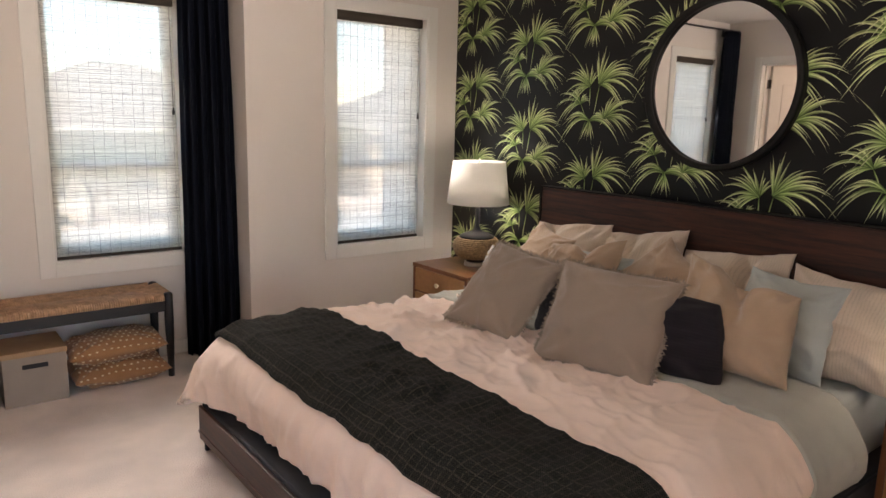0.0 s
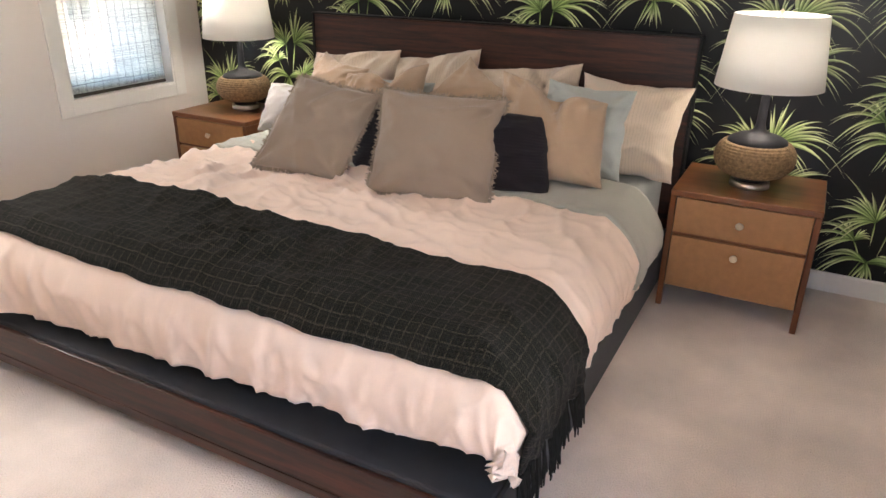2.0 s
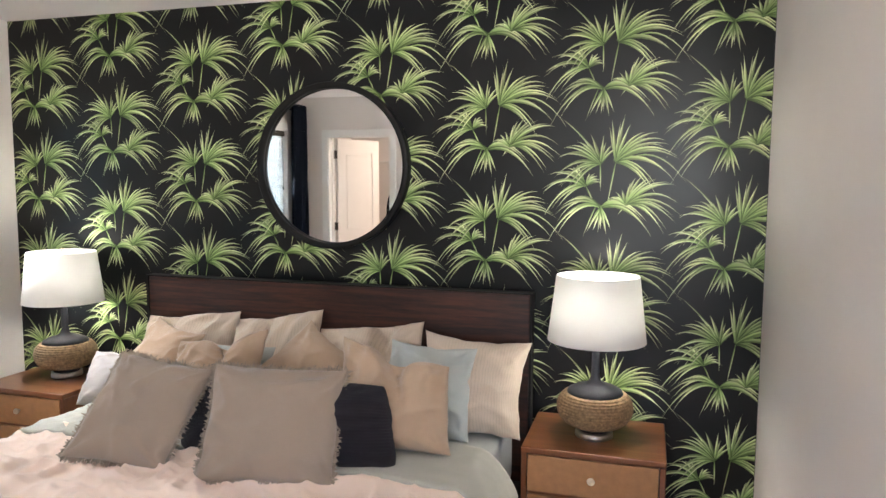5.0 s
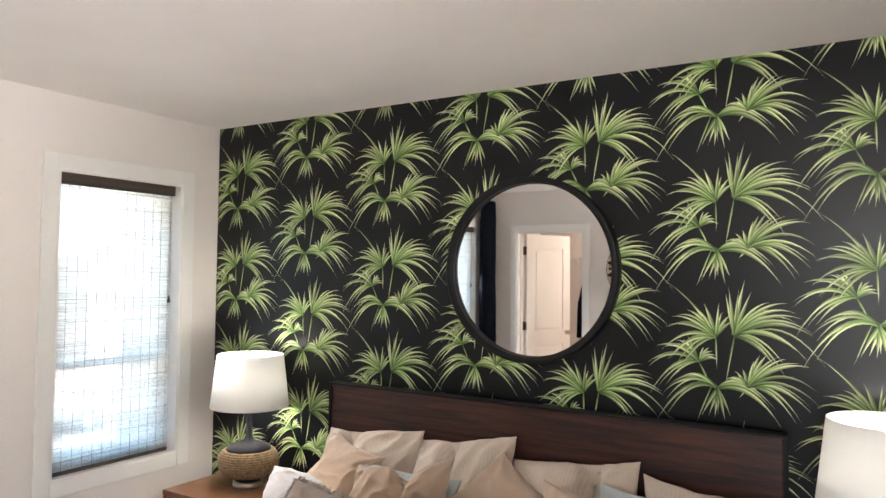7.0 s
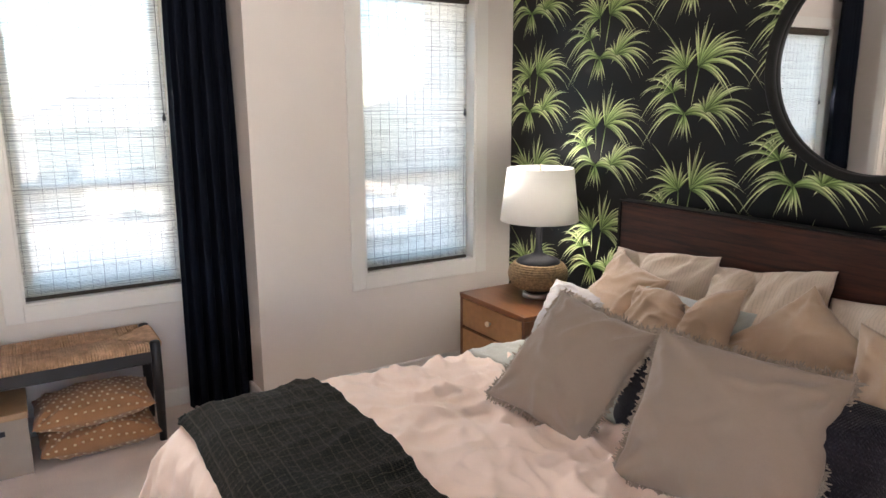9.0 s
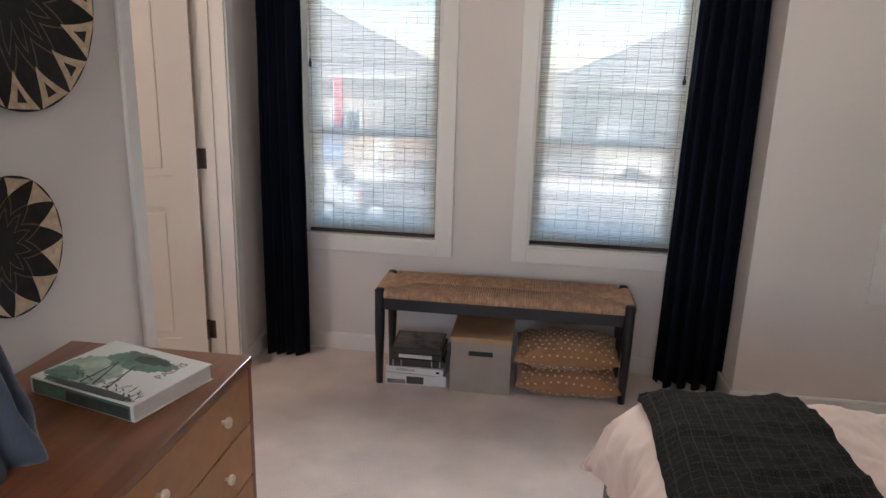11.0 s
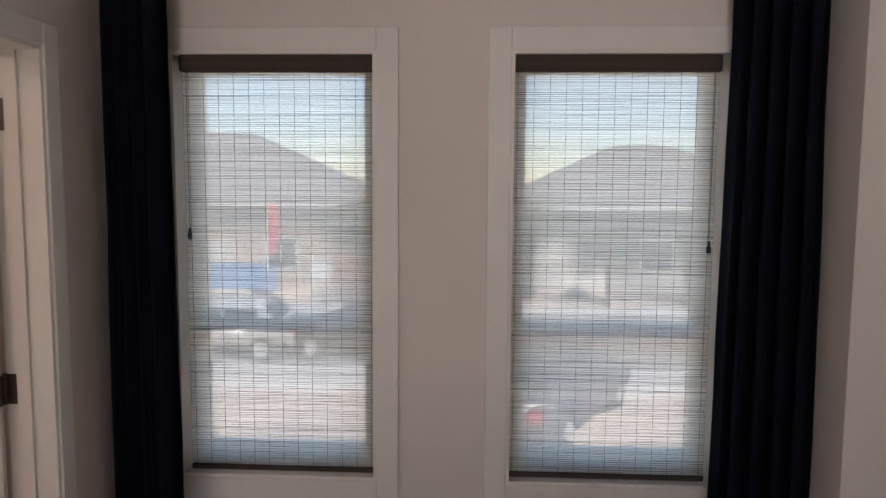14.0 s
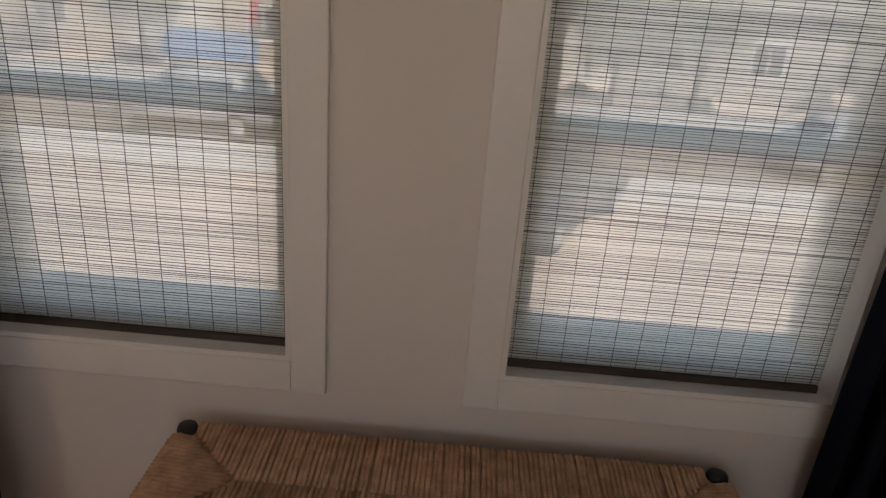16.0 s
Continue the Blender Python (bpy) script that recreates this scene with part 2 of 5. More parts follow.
BLIND = see_through("woven_shade_cloth", (0.95, 0.93, 0.87), 0.20, 0.08, 0.88)
REED = mat("dark_reed", (0.035, 0.030, 0.026), 0.8, 0.4, 30, 100, 0)
BLINDBAR = mat("brown_woven_wood", (0.060, 0.046, 0.036), 0.8, 0.4, 5, 60, 0.4, stretch=(0.1, 1, 8))
GLASS = glass("window_glass")
ALMOND = mat("almond_vinyl", (0.82, 0.74, 0.54), 0.35, 0.03, 4, 60, 0.03)
# the blue cast of skylit shade is put into this vinyl's colour
VINYL = mat("skylit_blue_vinyl", (0.60, 0.76, 0.79), 0.35, 0.03, 4, 60, 0.03)
MIRROR = bpy.data.materials.new("silvered_mirror")
MIRROR.use_nodes = True
MIRROR.node_tree.nodes["Principled BSDF"].inputs["Metallic"].default_value = 1.0
MIRROR.node_tree.nodes["Principled BSDF"].inputs["Roughness"].default_value = 0.015
MIRROR.node_tree.nodes["Principled BSDF"].inputs["Base Color"].default_value = (0.90, 0.91, 0.90, 1)
BASKET_DK = mat("black_basket_weave", (0.012, 0.010, 0.010), 0.85, 0.4, 40, 200, 0.6, dist=0.003)
BASKET_LT = mat("natural_basket_weave", (0.50, 0.38, 0.26), 0.85, 0.25, 40, 200, 0.6, dist=0.003)
BASKET_GY = mat("brown_basket_weave", (0.10, 0.075, 0.055), 0.85, 0.3, 40, 200, 0.6, dist=0.003)
KRAFT = mat("grey_kraft_board", (0.36, 0.30, 0.245), 0.8, 0.06, 8, 200, 0.1)
KRAFTLID = mat("tan_wood_lid", (0.44, 0.28, 0.155), 0.6, 0.12, 12, 150, 0.1)
OCHRE = weave("ochre_canvas", (0.42, 0.215, 0.10), 0.7, 0.003, 0.9, 0.3, var=0.1)
DOT = mat("cream_tuft", (0.80, 0.66, 0.44), 0.9, 0.1, 40, 200, 0.3)
PAGES = mat("book_pages", (0.74, 0.68, 0.60), 0.9, 0.08, 30, 400, 0.4, stretch=(0.1, 0.1, 4))
COVERW = mat("white_book_cover", (0.74, 0.73, 0.68), 0.5, 0.03, 10, 80, 0.02)
GREENPRINT = mat("green_watercolour_print", (0.11, 0.20, 0.145), 0.5, 0.5, 14, 60, 0.02)
PALEPRINT = mat("pale_green_watercolour_print", (0.36, 0.43, 0.33), 0.5, 0.35, 16, 60, 0.02)
DARKPRINT = mat("dark_ink_print", (0.045, 0.055, 0.050), 0.5, 0.5, 14, 60, 0.02)
BLUECLOTH = weave("slate_blue_cloth", (0.075, 0.095, 0.13), 0.6, 0.003, 0.9, 0.3, var=0.15)
PHOTO = mat("black_and_white_photo", (0.17, 0.155, 0.14), 0.4, 0.95, 13, 40, 0.02)
DARKCOVER = mat("dark_book_cover", (0.045, 0.038, 0.034), 0.45, 0.3, 20, 100, 0.05)


# ---- mesh helpers ----
def part(name, bm, material, parent=None, label="", smooth=False, up=False):
    me = bpy.data.meshes.new(name)
    bmesh.ops.recalc_face_normals(bm, faces=bm.faces)
    if up and sum(f.normal.z * f.calc_area() for f in bm.faces) < 0:
        bmesh.ops.reverse_faces(bm, faces=bm.faces)
    bm.to_mesh(me)
    bm.free()
    me.materials.append(material)
    if smooth:
        me.polygons.foreach_set("use_smooth", [True] * len(me.polygons))
    ob = new(name, me)
    if parent:
        ob.parent = parent
    if label:
        ob["label"] = label
    return ob


def thing(name, m, label, category, group="", kind=""):
    ob = new(name)
    ob.matrix_world = m
    ob.empty_display_size = 0.1
    return tagged(ob, label, category, group, kind)


def add_box(bm, x0, x1, y0, y1, z0, z1, bevel=0.0, segs=2):
    r = bmesh.ops.create_cube(bm, size=1, matrix=Matrix.Translation(((x0 + x1) / 2, (y0 + y1) / 2, (z0 + z1) / 2)) @ Matrix.Diagonal((abs(x1 - x0), abs(y1 - y0), abs(z1 - z0), 1)))
    if bevel:
        es = list({e for v in r["verts"] for e in v.link_edges})
        bmesh.ops.bevel(bm, geom=es, offset=bevel, segments=segs, affect="EDGES", profile=0.5)
    return bm


def box(x0, x1, y0, y1, z0, z1, bevel=0.0, segs=2):
    return add_box(bmesh.new(), x0, x1, y0, y1, z0, z1, bevel, segs)


def boxes(*rows, bevel=0.0):
    bm = bmesh.new()
    for r in rows:
        add_box(bm, *r, bevel=bevel)
    return bm


def lathe(profile, segs=48, closed=False):
    """Profile of (radius, z) turned about z."""
    bm = bmesh.new()
    rings = [[bm.verts.new((r * math.cos(math.tau * k / segs), r * math.sin(math.tau * k / segs), z)) for k in range(segs)] for r, z in profile]
    pairs = list(zip(rings, rings[1:])) + ([(rings[-1], rings[0])] if closed else [])
    for a, b in pairs:
        for k in range(segs):
            bm.faces.new((a[k], a[(k + 1) % segs], b[(k + 1) % segs], b[k]))
    if not closed:
        for ring, r in ((rings[0], profile[0][0]), (rings[-1], profile[-1][0])):
            if r > 1e-4:
                bm.faces.new(ring)
    bmesh.ops.remove_doubles(bm, verts=bm.verts, dist=1e-5)
    return bm


def tube(bm, points, radius, sides=6):
    """A round cord along points."""
    rings = []
    pts = [Vector(p) for p in points]
    for i, p in enumerate(pts):
        d = (pts[min(i + 1, len(pts) - 1)] - pts[max(i - 1, 0)]).normalized()
        a = d.orthogonal().normalized() if abs(d.z) > 0.95 else d.cross(Vector((0, 0, 1))).normalized()
        b = d.cross(a)
        r = radius[i] if isinstance(radius, (list, tuple)) else radius
        rings.append([bm.verts.new(p + (a * math.cos(math.tau * k / sides) + b * math.sin(math.tau * k / sides)) * r) for k in range(sides)])
    for q, s in zip(rings, rings[1:]):
        for k in range(sides):
            bm.faces.new((q[k], q[(k + 1) % sides], s[(k + 1) % sides], s[k]))
    bm.faces.new(rings[0])
    bm.faces.new(rings[-1])


def grid_mesh(bm, nu, nv, where, uv=None):
    """A sheet of nu x nv cells; where(i/nu, j/nv) gives the place, uv the metres on the cloth."""
    layer = bm.loops.layers.uv.verify()
    vs = [[bm.verts.new(where(i / nu, j / nv)) for j in range(nv + 1)] for i in range(nu + 1)]
    for i in range(nu):
        for j in range(nv):
            f = bm.faces.new((vs[i][j], vs[i + 1][j], vs[i + 1][j + 1], vs[i][j + 1]))
            if uv:
                for loop, (a, b) in zip(f.loops, ((i, j), (i + 1, j), (i + 1, j + 1), (i, j + 1))):
                    loop[layer].uv = uv(a / nu, b / nv)
    return vs


def n3(x, y, z=0.0):
    return noise.noise(Vector((x, y, z)))


def ridge(x, y, z=0.0):
    return 1 - abs(n3(x, y, z)) * 2


def crease(x, y, z=0.0):
    """Thin raised lines, as of crumpled linen."""
    return max(0.0, 1 - 2.4 * abs(n3(x, y, z))) ** 3


# ---- structure ----
def setting(name, bm, material, label="", smooth=False):
    return tagged(part(name, bm, material, None, "", smooth), label, name.split("_")[0], "", "structure")


setting("floor", box(-2.2, XE + 0.2, -2.4, YB, -0.12, 0.0), CARPET, "pinkish beige cut-pile carpet")
setting("ceiling", box(-2.2, XE + 0.2, -2.4, OUT, ZC, ZC + 0.12), CEIL, "white painted plaster ceiling")


def wall_along_x(name, y0, y1, x0, x1, holes, material, label):
    """A wall between y0 and y1 with openings (xa, xb, za, zb)."""
    rows, x = [], x0
    for xa, xb, za, zb in sorted(holes):
        rows.append((x, xa, y0, y1, 0, ZC))
        if za > 0:
            rows.append((xa, xb, y0, y1, 0, za))
        rows.append((xa, xb, y0, y1, zb, ZC))
        x = xb
    rows.append((x, x1, y0, y1, 0, ZC))
    bm = boxes(*rows)
    bmesh.ops.remove_doubles(bm, verts=bm.verts, dist=1e-4)
    return setting(name, bm, material, label)


wall_along_x("wall_north", YB, OUT, XW - 0.14, XJ, [(WINDOWS[0][0], WINDOWS[0][1], SILL, HEAD), (WINDOWS[1][0], WINDOWS[1][1], SILL, HEAD)], PAINT, "greige painted wall of the window bay")
wall_along_x("wall_north_bump", YN, OUT, XJ, XE + 0.2, [(WINDOWS[2][0], WINDOWS[2][1], SILL, HEAD)], PAINT, "greige painted wall standing forward of the bay")
WALL_E = setting("wall_east", box(XE, XE + 0.2, -0.2, YN, 0, ZC), PAPER, "feature wall papered in black with green palm leaves")
# entry opening lies out of view, made wide to let hall light in
wall_along_x("wall_south", -0.14, YS, XW, XE, [(-0.30, 1.55, 0, 2.30)], PAINT, "white painted wall with the entry opening")
# gap from y 0 to 1.12 is unseen, added for the side hall lamp
setting("wall_west", boxes((XW - 0.14, XW, 1.12, DOOR[0], 0, ZC), (XW - 0.14, XW, 0.0, 1.12, 2.30, ZC), (XW - 0.14, XW, -0.14, 0.0, 0, ZC), (XW - 0.14, XW, DOOR[0], DOOR[1], DOOR[2], ZC), (XW - 0.14, XW, DOOR[1], YB, 0, ZC)), PAINT, "white painted wall with the closet doorway")
# closing walls: the closet; behind the entry an unseen hall, openings added for light
setting("wall_hall", boxes((-2.2, -0.25, -2.4, -2.26, 0, ZC), (1.45, 1.74, -2.4, -2.26, 0, ZC), (-0.25, 1.45, -2.4, -2.26, 0, 0.5), (-0.25, 1.45, -2.4, -2.26, 2.3, ZC), (1.6, 1.74, -2.26, -0.14, 0, ZC),
                            (-2.2, -2.06, -2.26, -0.55, 0, ZC), (-2.2, -2.06, 0.75, 1.9, 0, ZC), (-2.2, -2.06, -0.55, 0.75, 0, 1.15), (-2.2, -2.06, -0.55, 0.75, 2.35, ZC)), PAINT, "plain unseen hall walls with openings added for light")
setting("wall_closet", boxes((XW - 1.6, XW - 1.5, 2.0, YB, 0, ZC), (-2.2, XW - 0.14, 1.9, 2.0, 0, ZC), (XW - 1.6, XW - 0.14, YB, YB + 0.1, 0, ZC)), PAINT, "plain closet walls")


def baseboard(x0, y0, x1, y1, nx, ny, h=0.092, t=0.013):
    """A skirting board along a wall, standing off it by its thickness in direction (nx, ny)."""
    bm = bmesh.new()
    a, b = Vector((x0, y0, 0)), Vector((x1, y1, 0))
    nrm = Vector((nx, ny, 0))
    prof = [(0.0, 0.0), (t, 0.0), (t, h - 0.008), (t - 0.006, h), (0.0, h)]
    ends = [[bm.verts.new(p + nrm * d + Vector((0, 0, z))) for d, z in prof] for p in (a, b)]
    for k in range(len(prof)):
        q = (k + 1) % len(prof)
        bm.faces.new((ends[0][k], ends[0][q], ends[1][q], ends[1][k]))
    bm.faces.new(ends[0])
    bm.faces.new(ends[1])
    return setting("baseboard", bm, WHITE, "white painted baseboard")


baseboard(XE, 0.013, XE, YN, -1, 0)
baseboard(1.55, YS, XE, YS, 0, 1)
baseboard(XJ, YN, XE - 0.013, YN, 0, -1)
baseboard(XJ, YN - 0.013, XJ, YB - 0.013, -1, 0)
baseboard(XW, YB, XJ, YB, 0, -1)
baseboard(XW, DOOR[1] + 0.07, XW, YB - 0.013, 1, 0)
baseboard(XW, 1.12, XW, DOOR[0] - 0.07, 1, 0)


# ---- windows ----
def window(index, x0, x1, y):
    root = tagged(new("window_%d" % index), "white-framed window with flat white casing, shade drawn", "window", "", "structure")
    w = 0.078
    z0, z1 = SILL, HEAD
    f = y - 0.016
    for nm, r in (("casing", (x0 - w, x0, f, y - 0.001, z0 - w, z1 + w)), ("casing", (x1, x1 + w, f, y - 0.001, z0 - w, z1 + w)),
                  ("casing", (x0, x1, f + 0.001, y - 0.001, z1, z1 + w)), ("window_sill", (x0, x1, f + 0.001, y - 0.001, z0 - w, z0))):
        part(nm, box(*r, bevel=0.003), WHITE, root)
    t, g = 0.012, y + 0.105
    part("jamb", boxes((x0, x0 + t, y - 0.012, g, z0, z1), (x1 - t, x1, y - 0.012, g, z0, z1), (x0 + t, x1 - t, y - 0.012, g, z1 - t, z1), (x0 + t, x1 - t, y - 0.012, g, z0, z0 + t)), WHITE, root)
    e = 0.058
    for r in ((x0, x0 + e, g, g + 0.07, z0, z1), (x1 - e, x1, g, g + 0.07, z0, z1), (x0 + e, x1 - e, g, g + 0.07, z1 - e, z1)):
        part("window_frame", box(*r, bevel=0.002), ALMOND, root, "almond vinyl frame")
    part("window_frame", box(x0 + e, x1 - e, g, g + 0.07, z0, z0 + e + 0.02, 0.002), VINYL, root, "bottom rail with the blue of skylit shade in its colour")
    part("meeting_rail", box(x0 + e, x1 - e, g + 0.01, g + 0.06, 1.155, 1.195, 0.004), VINYL, root)
    for za, zb in ((z0 + e + 0.02, 1.155), (1.195, z1 - e)):
        p = part("pane", box(x0 + e, x1 - e, g + 0.03, g + 0.036, za, zb), GLASS, root)
        p.visible_shadow = False
    return root


for i, (a, b, y) in enumerate(WINDOWS):
    window(i + 1, a, b, y)


def woven_shade(x0, x1, y, knob_side, knob_z):
    root = thing("window_shade", pose((x0 + x1) / 2, y, HEAD), "lowered woven-wood shade of pale sheer cloth with dark reeds", "window shade", "woven shades")
    w = (x1 - x0) / 2
    zb = 0.642 - HEAD
    rng = random.Random(int(x0 * 100) + 7)
    part("valance", box(-w, w, -0.028, 0.012, -0.068, 0.006, 0.004), BLINDBAR, root, "brown woven valance")
    part("bottom_bar", box(-w, w, -0.006, 0.010, zb, zb + 0.028, 0.003), BLINDBAR, root, "brown woven bottom bar")
    bm = bmesh.new()
    grid_mesh(bm, 8, 40, lambda u, v: (-w + 2 * w * u, 0.003 + 0.0025 * n3(u * 3, v * 6, x0), zb + 0.028 + (-0.06 - zb - 0.028) * v))
    part("cloth", bm, BLIND, root, smooth=True)
    bm = bmesh.new()
    z = zb + 0.034
    while z < -0.068:
        t = rng.choice((0.0008, 0.0010, 0.0015))
        wave, ph = rng.uniform(0, 0.0016), rng.uniform(0, 6)
        tube(bm, [(-w + 2 * w * k / 6, -0.0015, z + wave * math.sin(ph + k * 1.1)) for k in range(7)], t * 0.62, 4)
        z += rng.uniform(0.0040, 0.0078)
    tagged(part("reeds", bm, REED, root), kind="stuff")
    count = 13
    for k in range(count):
        x = -w + 0.02 + (2 * w - 0.04) * k / (count - 1)
        bm = bmesh.new()
        tube(bm, [(x, -0.003, zb + 0.028), (x + 0.001, -0.003, -0.065)], 0.0008, 4)
        part("warp_thread", bm, REED, root)
    kx = knob_side * (w - 0.018)
    bm = bmesh.new()
    tube(bm, [(kx, -0.012, -0.05), (kx, -0.012, knob_z - HEAD + 0.03)], 0.0011, 5)
    cord = part("cord", bm, REED, root)
    bm = lathe([(0.002, 0.026), (0.004, 0.022), (0.005, 0.012), (0.009, -0.002), (0.0075, -0.016), (0.003, -0.018)], 14)
    bm.transform(Matrix.Translation((kx, -0.012, knob_z - HEAD)))
    part("cord_pull", bm, BLACK, cord, "small black cord pull")
    return root


woven_shade(-0.086, 0.602, YB + 0.034, -1, 1.52)
woven_shade(1.072, 1.776, YB + 0.034, 1, 1.49)
woven_shade(2.664, 3.345, YN + 0.034, 1, 1.50)


# ---- closet door ----
def closet_door():
    y0, y1, h = DOOR
    frame_ob = tagged(new("door_frame"), "white painted door casing and jamb of the closet doorway", "door frame", "", "structure")
    f = XW + 0.016
    w = 0.068
    for r in ((XW + 0.001, f, y0 - w, y0, 0, h + w), (XW + 0.001, f, y1, y1 + w, 0, h + w), (XW + 0.001, f - 0.001, y0, y1, h, h + w)):
        part("casing", box(*r, bevel=0.003), WHITE, frame_ob)
    part("jamb", boxes((XW - 0.14, XW + 0.008, y0, y0 + 0.014, 0, h), (XW - 0.14, XW + 0.008, y1 - 0.014, y1, 0, h), (XW - 0.14, XW + 0.008, y0 + 0.014, y1 - 0.014, h - 0.014, h)), WHITE, frame_ob)
    part("door_stop", boxes((XW - 0.10, XW - 0.06, y0 + 0.014, y0 + 0.024, 0, h - 0.014), (XW - 0.10, XW - 0.06, y1 - 0.024, y1 - 0.014, 0, h - 0.014)), WHITE, frame_ob)
    hx, hy = XW - 0.145, y1 - 0.02
    root = thing("door_1", pose(hx, hy, 0, 0, 0, -71), "white two-panel closet door standing open into the closet", "door", "", "structure")
    L, t, zt = 0.715, 0.035, h - 0.02
    rows = []
    # stiles, rails and two sunk panels; the leaf runs along local -y
    panels = ((0.20, 0.86), (1.00, zt - 0.15))
    rows += [(0, t, -0.12, -0.004, 0.012, zt), (0, t, -L, -L + 0.12, 0.012, zt)]
    rows += [(0, t, -L + 0.12, -0.12, 0.012, 0.20), (0, t, -L + 0.12, -0.12, 0.86, 1.00), (0, t, -L + 0.12, -0.12, zt - 0.15, zt)]
    leaf = part("leaf", boxes(*rows), WHITE, root)
    for a, b in panels:
        part("panel", box(0.010, t - 0.010, -L + 0.12, -0.12, a, b), WHITE, leaf)
        part("raised_field", box(0.004, t - 0.004, -L + 0.155, -0.155, a + 0.035, b - 0.035, 0.0045, 1), WHITE, leaf)
    for z in (0.227, 1.077, 1.90):
        part("hinge_plate", box(XW - 0.150, XW - 0.108, y1 - 0.0165, y1 - 0.0142, z - 0.047, z + 0.047, 0.001), HINGE, frame_ob, "dark nickel hinge plate")
        part("hinge", boxes((-0.004, t * 0.9, -0.004, 0.0, z - 0.045, z + 0.045), (-0.012, 0.002, -0.008, 0.006, z - 0.048, z + 0.048)), HINGE, root, "dark nickel hinge")
    bm = lathe([(0.028, 0.0), (0.028, 0.006), (0.011, 0.010), (0.011, 0.032), (0.022, 0.036), (0.027, 0.048), (0.022, 0.060), (0.0, 0.064)], 24)
    bm.transform(pose(t, -L + 0.065, 0.98, 0, 90, 0))
    part("door_knob", bm, NICKEL, root, "brushed nickel knob")
    return root


closet_door()


# ---- bed ----
BX0, BX1, BY0, BY1 = 1.385, 3.50, 0.99, 3.06


def bed():
    root = thing("bed", pose(0, 0, 0), "king bed with dark walnut headboard and charcoal platform", "bed")
    hb = part("headboard", box(3.507, 3.56, 0.997, 3.07, 0.10, 1.10, 0.006), WALNUT, root, "dark walnut headboard")
    part("headboard_frame", boxes((3.50, 3.565, 0.985, 0.9965, 0.0, 1.108), (3.50, 3.565, 3.0705, 3.082, 0.0, 1.108), (3.50, 3.565, 0.9965, 3.0705, 1.1005, 1.108)), BLACKWOOD, hb)
    part("platform", box(1.402, 3.50, BY0 + 0.012, BY1 - 0.012, 0.075, 0.222, 0.010), RAILGREY, root, "charcoal upholstered platform")
    part("footboard", box(BX0, 1.40, BY0 + 0.03, BY1, 0.055, 0.212, 0.004), WALNUT, root, "dark walnut foot rail")
    part("rail_strip", box(BX0 - 0.004, BX0 + 0.002, BY0 + 0.03, BY1, 0.086, 0.096, 0.001), WALNUT, root)
    part("corner_block", box(BX0, 1.402, BY0, BY0 + 0.0295, 0.03, 0.222, 0.004), RAILGREY, root)
    part("side_rail", box(1.403, 3.46, BY0, BY0 + 0.0115, 0.028, 0.222, 0.003), RAILGREY, root)
    part("side_rail", box(1.403, 3.46, BY1 - 0.0115, BY1, 0.028, 0.222, 0.003), RAILGREY, root)
    for x, y in ((1.42, BY0 + 0.05), (1.40, BY1 - 0.035), (3.12, BY0 + 0.04), (3.12, BY1 - 0.07)):
        part("leg", box(x, x + 0.035, y, y + 0.02, 0, 0.10, 0.003), BLACKWOOD if x < 2 else TEAK_Z, root)
    bm = box(1.585, 3.495, 1.06, 3.005, 0.223, 0.528, 0.05, 5)
    part("mattress", bm, SHEET, root, "pale blue-green fitted sheet over the mattress", smooth=True)


bed()

# the top of the bedding: edges of the rounded drape
RX, RY = 0.115, 0.115
EX, EY0, EY1 = 1.452 + RX, 0.992 + RY, 3.055 - RY


def over(d, r, lean):
    """How far out and down cloth lies that runs d past a rounded edge."""
    if d <= 0:
        return 0.0, 0.0
    if d < r * math.pi / 2:
        return r * math.sin(d / r), r * (1 - math.cos(d / r))
    k = d - r * math.pi / 2
    return r + k * lean, r + k


